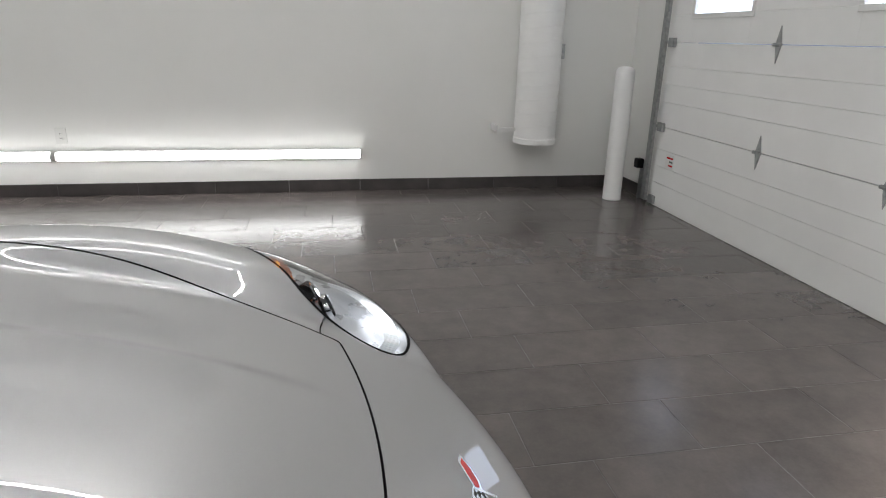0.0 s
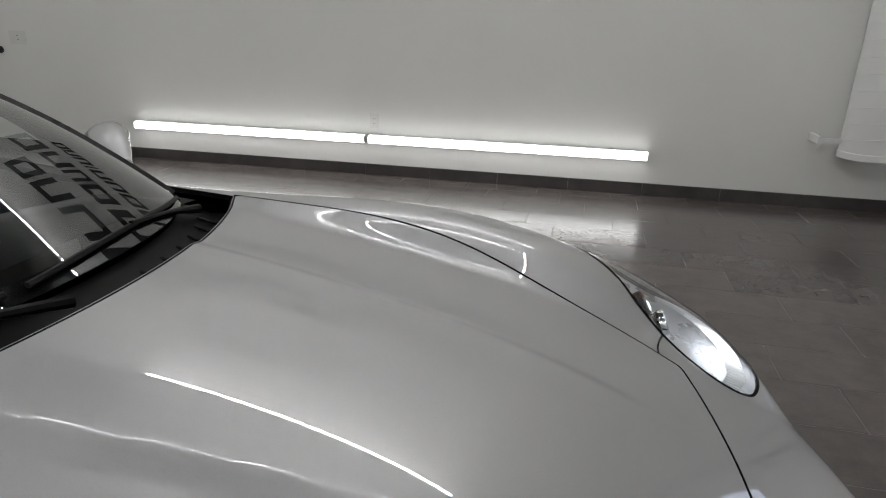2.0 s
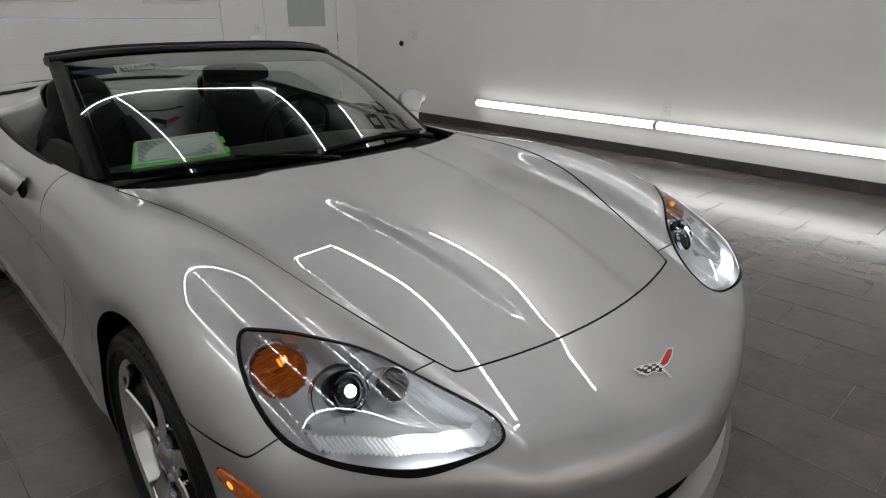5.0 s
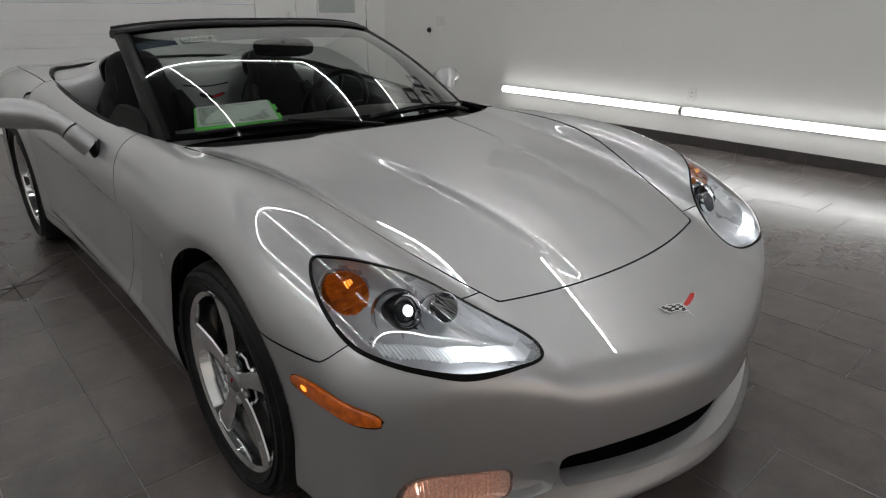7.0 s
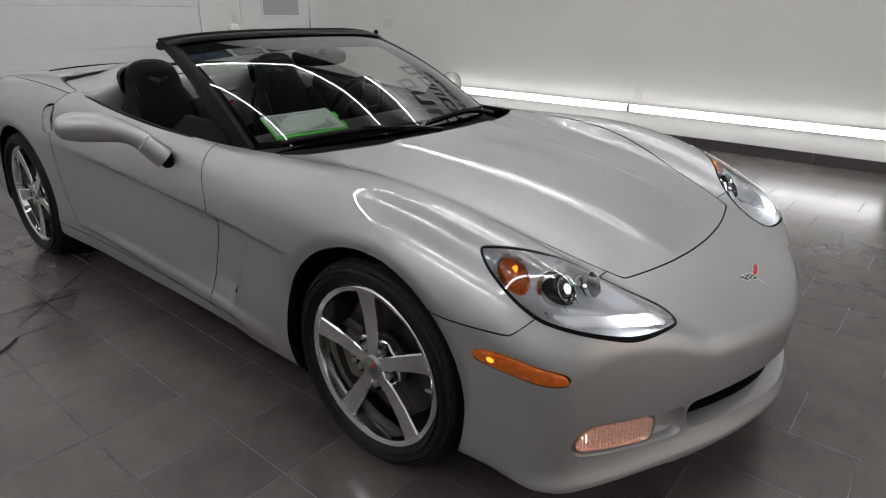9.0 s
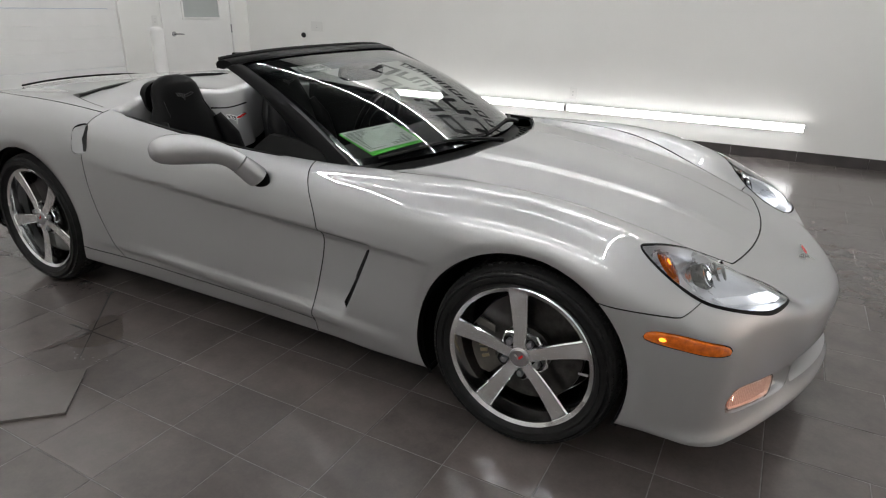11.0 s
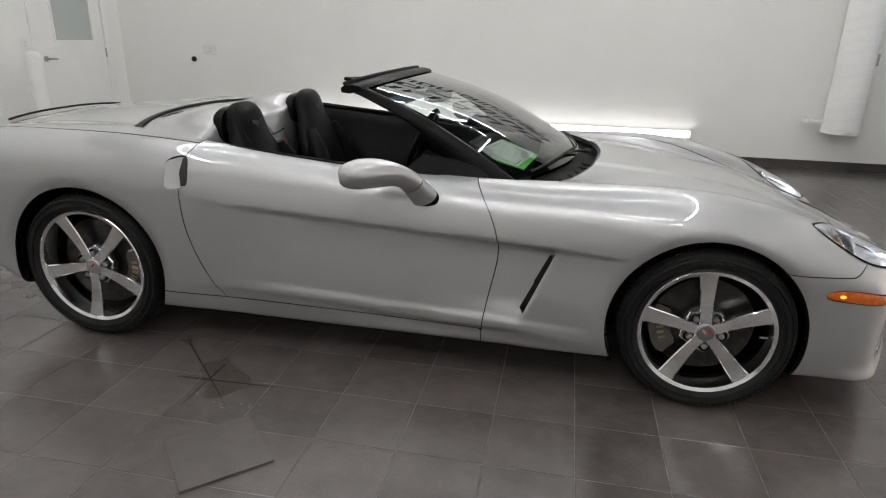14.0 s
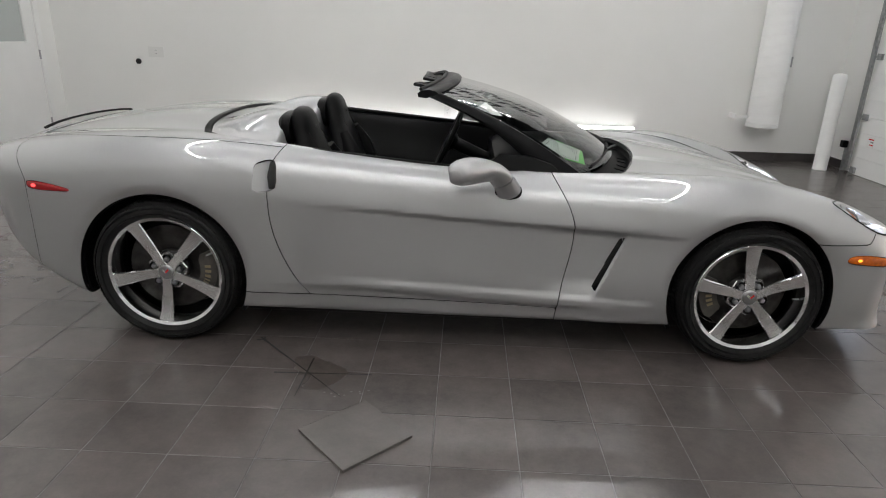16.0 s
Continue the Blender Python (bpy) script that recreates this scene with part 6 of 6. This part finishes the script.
bm = bmesh.new()
rows = []
for y in np.linspace(-0.735, 0.735, 71):
    Y = abs(y)
    back = CABIN_REAR + 0.35 * Y ** 3 + 0.02
    hump = math.exp(-((Y - 0.385) / 0.135) ** 4)
    front = -2.215 + 0.0 * hump
    row = []
    for t in np.linspace(0, 1, 18):
        x = back + (front - back) * t
        row.append((x, y, tonneau_height(x, y)))
    z = row[-1][2]
    fall = math.exp(-(Y / 0.15) ** 6)
    for dx, dz in ((0.012, -0.006), (0.022, -0.03), (0.03 + 0.01 * fall, -0.10), (0.035 + 0.03 * fall, -0.20), (0.04 + 0.07 * fall, -0.32)):
        row.append((front + dx, y, z + dz))
    rows.append(row)
loft(bm, rows, closed=False)
part("tonneau", bm, PAINT, car, "silver tonneau panel with twin fairings", smooth=True, sharp=60)
for s in (-1, 1):
    bm = bmesh.new()
    rows = []
    for k, x in ((1.0, -2.20), (1.0, -2.24), (0.85, -2.262), (0.3, -2.272)):
        rows.append([(x, s * 0.385 + 0.150 * k * math.copysign(abs(math.cos(t)) ** 0.7, math.cos(t)), 0.955 + 0.088 * k * math.copysign(abs(math.sin(t)) ** 0.7, math.sin(t))) for t in np.linspace(0, 2 * math.pi, 24, endpoint=False)])
    rows = [[(x + 0.03, y, z) for x, y, z in r] for r in rows]
    loft(bm, rows)
    part("fairing_pad", bm, LEATHER, car, "black padded fairing front", smooth=True)
bm = bmesh.new()
ys = np.linspace(-0.745, 0.745, 61)
pts = []
for y in ys:
    Y = abs(y)
    x = CABIN_REAR + 0.35 * Y ** 3 + 0.004
    pts.append((x, y, float(top_field(np.array(x), np.array(Y))) - 0.006))
side_r = [(x, -float(cabin_side(np.array(x))) - 0.001, float(top_field(np.array(x), cabin_side(np.array(x)))) - 0.012) for x in np.linspace(-2.20, -2.46, 10)]
side_l = [(x, -y, z) for x, y, z in side_r]
tube(bm, side_r + [p for p in pts if abs(p[1]) < 0.69] + side_l[::-1], 0.019, 8, 0.6)
part("tonneau_seal", bm, GASKET, car, "black rubber seal round the tonneau", smooth=True)
bm = bmesh.new()
tube(bm, [(-2.178, y, float(tonneau_height(-2.22, y)) - 0.10) for y in np.linspace(-0.13, 0.13, 9)], 0.005, 6)
part("fall_seam", bm, GASKET, car)
flag_badge("waterfall_badge", Matrix.Translation((-2.142, 0.015, 0.79)) @ pose(0, 0, 0, 0, 78, 0) @ pose(0, 0, 0, 0, 0, 90), 0.075, car, "crossed-flag badge between the seats")

# rear spoiler lip and boot seams
bm = bmesh.new()
pts = [(-3.475 + 0.20 * (abs(y) / 0.9) ** 3, y, float(top_field(np.array(-3.47), np.array(abs(y)))) + 0.022 - 0.02 * (abs(y) / 0.6) ** 4) for y in np.linspace(-0.42, 0.42, 31)]
tube(bm, pts, 0.010, 8, 0.6)
part("spoiler_lip", bm, GASKET, car, "dark spoiler lip seal", smooth=True)
# steering wheel
sw = new("steering_wheel")
sw.parent = car
m = Matrix.Translation((-1.42, 0.385, 0.80)) @ pose(0, 0, 0, 0, -66, 0)
bm = bmesh.new()
tube(bm, [m @ Vector((0.185 * math.cos(t), 0.185 * math.sin(t), 0)) for t in np.linspace(0, 2 * math.pi, 49)], 0.016, 10, caps=False)
part("wheel_rim", bm, LEATHER, sw, "black leather steering wheel", smooth=True)
bm = bmesh.new()
lathe(bm, [(0.004, 0.02), (0.055, 0.016), (0.066, 0.0), (0.06, -0.03), (0.03, -0.06)], 28, "z", m)
part("hub_pad", bm, LEATHER, sw, smooth=True)
for a in (0, 90, 180, 270):
    if a == 270:
        continue
    bm = bmesh.new()
    t = radians(a)
    tube(bm, [m @ Vector((0.05 * math.cos(t), 0.05 * math.sin(t), -0.005)), m @ Vector((0.18 * math.cos(t), 0.18 * math.sin(t), 0))], 0.014, 8, 0.5)
    part("wheel_spoke", bm, BLACK, sw, smooth=True)
bm = bmesh.new()
tube(bm, [m @ Vector((0, 0, -0.05)), m @ Vector((0, 0, -0.32))], 0.04, 12)
part("steering_column", bm, BLACK, sw, smooth=True)

# window papers
guide = thing("window_form", "printed white form in a bright green folder on the dashboard", "paper")
A, B, C, D = Vector((-0.765, -0.605, 0.866)), Vector((-0.985, -0.525, 0.905)), Vector((-0.715, -0.300, 0.872)), Vector((-0.88, -0.262, 0.925))
n = (C - A).cross(B - A).normalized()
n = n if n.z > 0 else -n


def sheet(name, a, b, c, d, lift, thick, mat, parent, label=""):
    bm = bmesh.new()
    pts = [a, c, d, b]
    loft(bm, [[p + n * lift for p in pts], [p + n * (lift + thick) for p in pts]])
    return part(name, bm, mat, parent, label)


def spot(u, v):
    return A.lerp(C, u).lerp(B.lerp(D, u), v)


sheet("folder", spot(-0.02, -0.06), spot(0.0, 1.0), spot(1.0, -0.02), spot(1.0, 1.0), 0.0, 0.003, GREEN, guide, "bright green folder")
sheet("form", spot(0.01, 0.07), spot(0.02, 1.02), spot(0.97, 0.05), spot(0.97, 1.02), 0.0045, 0.001, PAPER, guide, "white printed form")
sheet("index_tab", spot(1.0, 0.55), spot(1.0, 0.8), spot(1.035, 0.55), spot(1.035, 0.8), 0.0005, 0.003, GREEN, guide)
sheet("index_tab", spot(1.0, 0.12), spot(1.0, 0.35), spot(1.03, 0.12), spot(1.03, 0.35), 0.0005, 0.003, GREEN, guide)
for k in range(16):
    v = 0.13 + 0.052 * k
    for u0, u1 in ((0.05, 0.45), (0.5, 0.92)):
        e = u1 - random.uniform(0, 0.12)
        sheet("printed_bar", spot(u0, v), spot(u0, v + 0.016), spot(e, v), spot(e, v + 0.016), 0.0062, 0.0004, INK, guide)
tag = thing("stock_tag", "small paper tag with a handwritten number inside the glass", "paper tag")
bm = bmesh.new()
u0, u1, t0, t1 = -0.74, -0.50, 0.735, 0.83
loft(bm, [[screen_point(u, t, 0.0012) for u, t in ((u0, t0), (u1, t0), (u1, t1), (u0, t1))], [screen_point(u, t, 0.0008) for u, t in ((u0, t0), (u1, t0), (u1, t1), (u0, t1))]])
part("tag_film", bm, FILM, tag, "clear plastic film")
txt = bpy.data.curves.new("tag_writing", "FONT")
txt.body, txt.size, txt.extrude, txt.align_x, txt.align_y = "12764ZA", 0.036, 0.0003, "CENTER", "CENTER"
txt.materials.append(INK)
words = new("tag_writing", txt)
words.parent = tag
c = screen_point(-0.62, 0.7825, 0.0018)
ex = (screen_point(u1, 0.7825) - screen_point(u0, 0.7825)).normalized()
ey = (screen_point(-0.62, t1) - screen_point(-0.62, t0)).normalized()
m = Matrix((ex, ey, ex.cross(ey))).transposed().to_4x4()
m.translation = c
words.matrix_basis = m

# ---- on the floor ----
loose = thing("loose_tile", "loose grey floor tile lying askew on the floor", "tile")
bm = bmesh.new()
m = Matrix.Translation((-1.688, -1.565, 0.006)) @ pose(0, 0, 0, 0, 0, 44)
box(bm, -0.152, 0.152, -0.152, 0.152, -0.0055, 0.0055, 0.0015, m)
part("tile_slab", bm, CUT_TILE, loose)
marks = thing("floor_marks", "dark star of scored lines on the floor tiles", "marks")
for a, b in (((-2.28, -0.83), (-1.79, -1.32)), ((-2.12, -1.15), (-1.69, -1.135)), ((-1.975, -1.01), (-1.98, -1.33)), ((-2.29, -0.86), (-2.24, -0.85)), ((-2.26, -0.83), (-2.25, -0.88))):
    a, b = Vector((*a, 0.0004)), Vector((*b, 0.0004))
    w = (b - a).cross(Vector((0, 0, 1))).normalized() * 0.0044
    bm = bmesh.new()
    loft(bm, [[a - w, b - w * 0.3, b + w * 0.3, a + w], [p + Vector((0, 0, 0.001)) for p in (a - w, b - w * 0.3, b + w * 0.3, a + w)]])
    part("scored_line", bm, RUBBER, marks)


# dark worn patch where the lines cross
bm = bmesh.new()
ring = smooth_loop([(-2.05, -1.02), (-1.99, -0.985), (-1.92, -1.03), (-1.865, -1.06), (-1.80, -1.115), (-1.825, -1.20), (-1.89, -1.265), (-1.965, -1.255), (-1.95, -1.16), (-2.03, -1.12)], 5)
loft(bm, [[(x + random.uniform(-0.006, 0.006), y + random.uniform(-0.006, 0.006), z) for x, y in ring] for z in (-0.0002, 0.0002)])
part("worn_patch", bm, WORN, marks, "dark worn brown patch")
for k in range(9):
    bm = bmesh.new()
    x, y = -1.86 + 0.022 * k + random.uniform(-0.01, 0.01), -1.31 + 0.004 * k + random.uniform(-0.02, 0.02)
    loft(bm, [[(x + 0.005 * math.cos(q) * random.uniform(0.5, 1.4), y + 0.004 * math.sin(q) * random.uniform(0.5, 1.4), z) for q in np.linspace(0, 2 * math.pi, 6, endpoint=False)] for z in (0.0001, 0.0012)])
    part("chip", bm, GROUT, marks)


# ---- tiled floor ----
floor = thing("floor", "dark slate-grey porcelain tile floor with pale grout", "floor", kind="structure")
bm = bmesh.new()
box(bm, LEFT_X - 0.2, RIGHT_X + 0.2, BACK_Y - 0.2, WALL_Y + 0.2, -0.12, -0.0015)
part("grout_bed", bm, GROUT, floor)
PITCH, SPLIT = 0.305, -0.505
pieces = []
y = SPLIT
row = 0
while y < WALL_Y:
    y1 = min(y + PITCH, WALL_Y)
    x = LEFT_X - 0.56 + (row * 0.4067) % 0.61
    while x < RIGHT_X:
        a, b = max(x, LEFT_X), min(x + 0.61, RIGHT_X)
        if b - a > 0.02:
            pieces.append((a, b, y, y1))
        x += 0.61
    y, row = y + PITCH, row + 1
y = SPLIT
while y > BACK_Y:
    y0 = max(y - PITCH, BACK_Y)
    x = -1.395 - 0.31 * 17
    while x < RIGHT_X:
        a, b = max(x, LEFT_X), min(x + 0.31, RIGHT_X)
        if b - a > 0.02:
            pieces.append((a, b, y0, y))
        x += 0.31
    y -= PITCH
JOINT, DROP = 0.0019, 0.0013


def tile_points(a, b, c, d, lift):
    e = JOINT + 0.0012
    low = [(a + JOINT, c + JOINT), (b - JOINT, c + JOINT), (b - JOINT, d - JOINT), (a + JOINT, d - JOINT)]
    top = [(a + e, c + e), (b - e, c + e), (b - e, d - e), (a + e, d - e)]
    return [(px, py, -DROP - 0.002) for px, py in low] + [(px, py, lift - 0.0008) for px, py in low] + [(px, py, lift) for px, py in top]


TILE_FACES = [(8, 9, 10, 11), (4, 5, 9, 8), (5, 6, 10, 9), (6, 7, 11, 10), (7, 4, 8, 11), (0, 1, 5, 4), (1, 2, 6, 5), (2, 3, 7, 6), (3, 0, 4, 7)]
near = sorted(pieces, key=lambda q: (q[0] + 0.6) ** 2 * 0.5 + min((q[2] + 1.6) ** 2, (q[2] - 3.2) ** 2 + 0.6))
shared = {}
for k, (a, b, c, d) in enumerate(near[:300]):
    key = (round(b - a, 3), round(d - c, 3))
    cx, cy = (a + b) / 2, (c + d) / 2
    if key not in shared:
        me = bpy.data.meshes.new("tile")
        me.from_pydata(tile_points(a - cx, b - cx, c - cy, d - cy, 0.0), [], TILE_FACES)
        me.materials.append(TILE)
        shared[key] = me
    ob = new("tile", shared[key])
    ob.parent = floor
    ob.location = (cx, cy, random.uniform(-0.0004, 0.0))
verts, faces = [], []
for a, b, c, d in near[300:]:
    n = len(verts)
    verts += tile_points(a, b, c, d, random.uniform(-0.0004, 0.0))
    faces += [tuple(n + i for i in f) for f in TILE_FACES]
rest = link_mesh("tile_field", verts, faces, TILE, floor)
tagged(rest, kind="stuff")
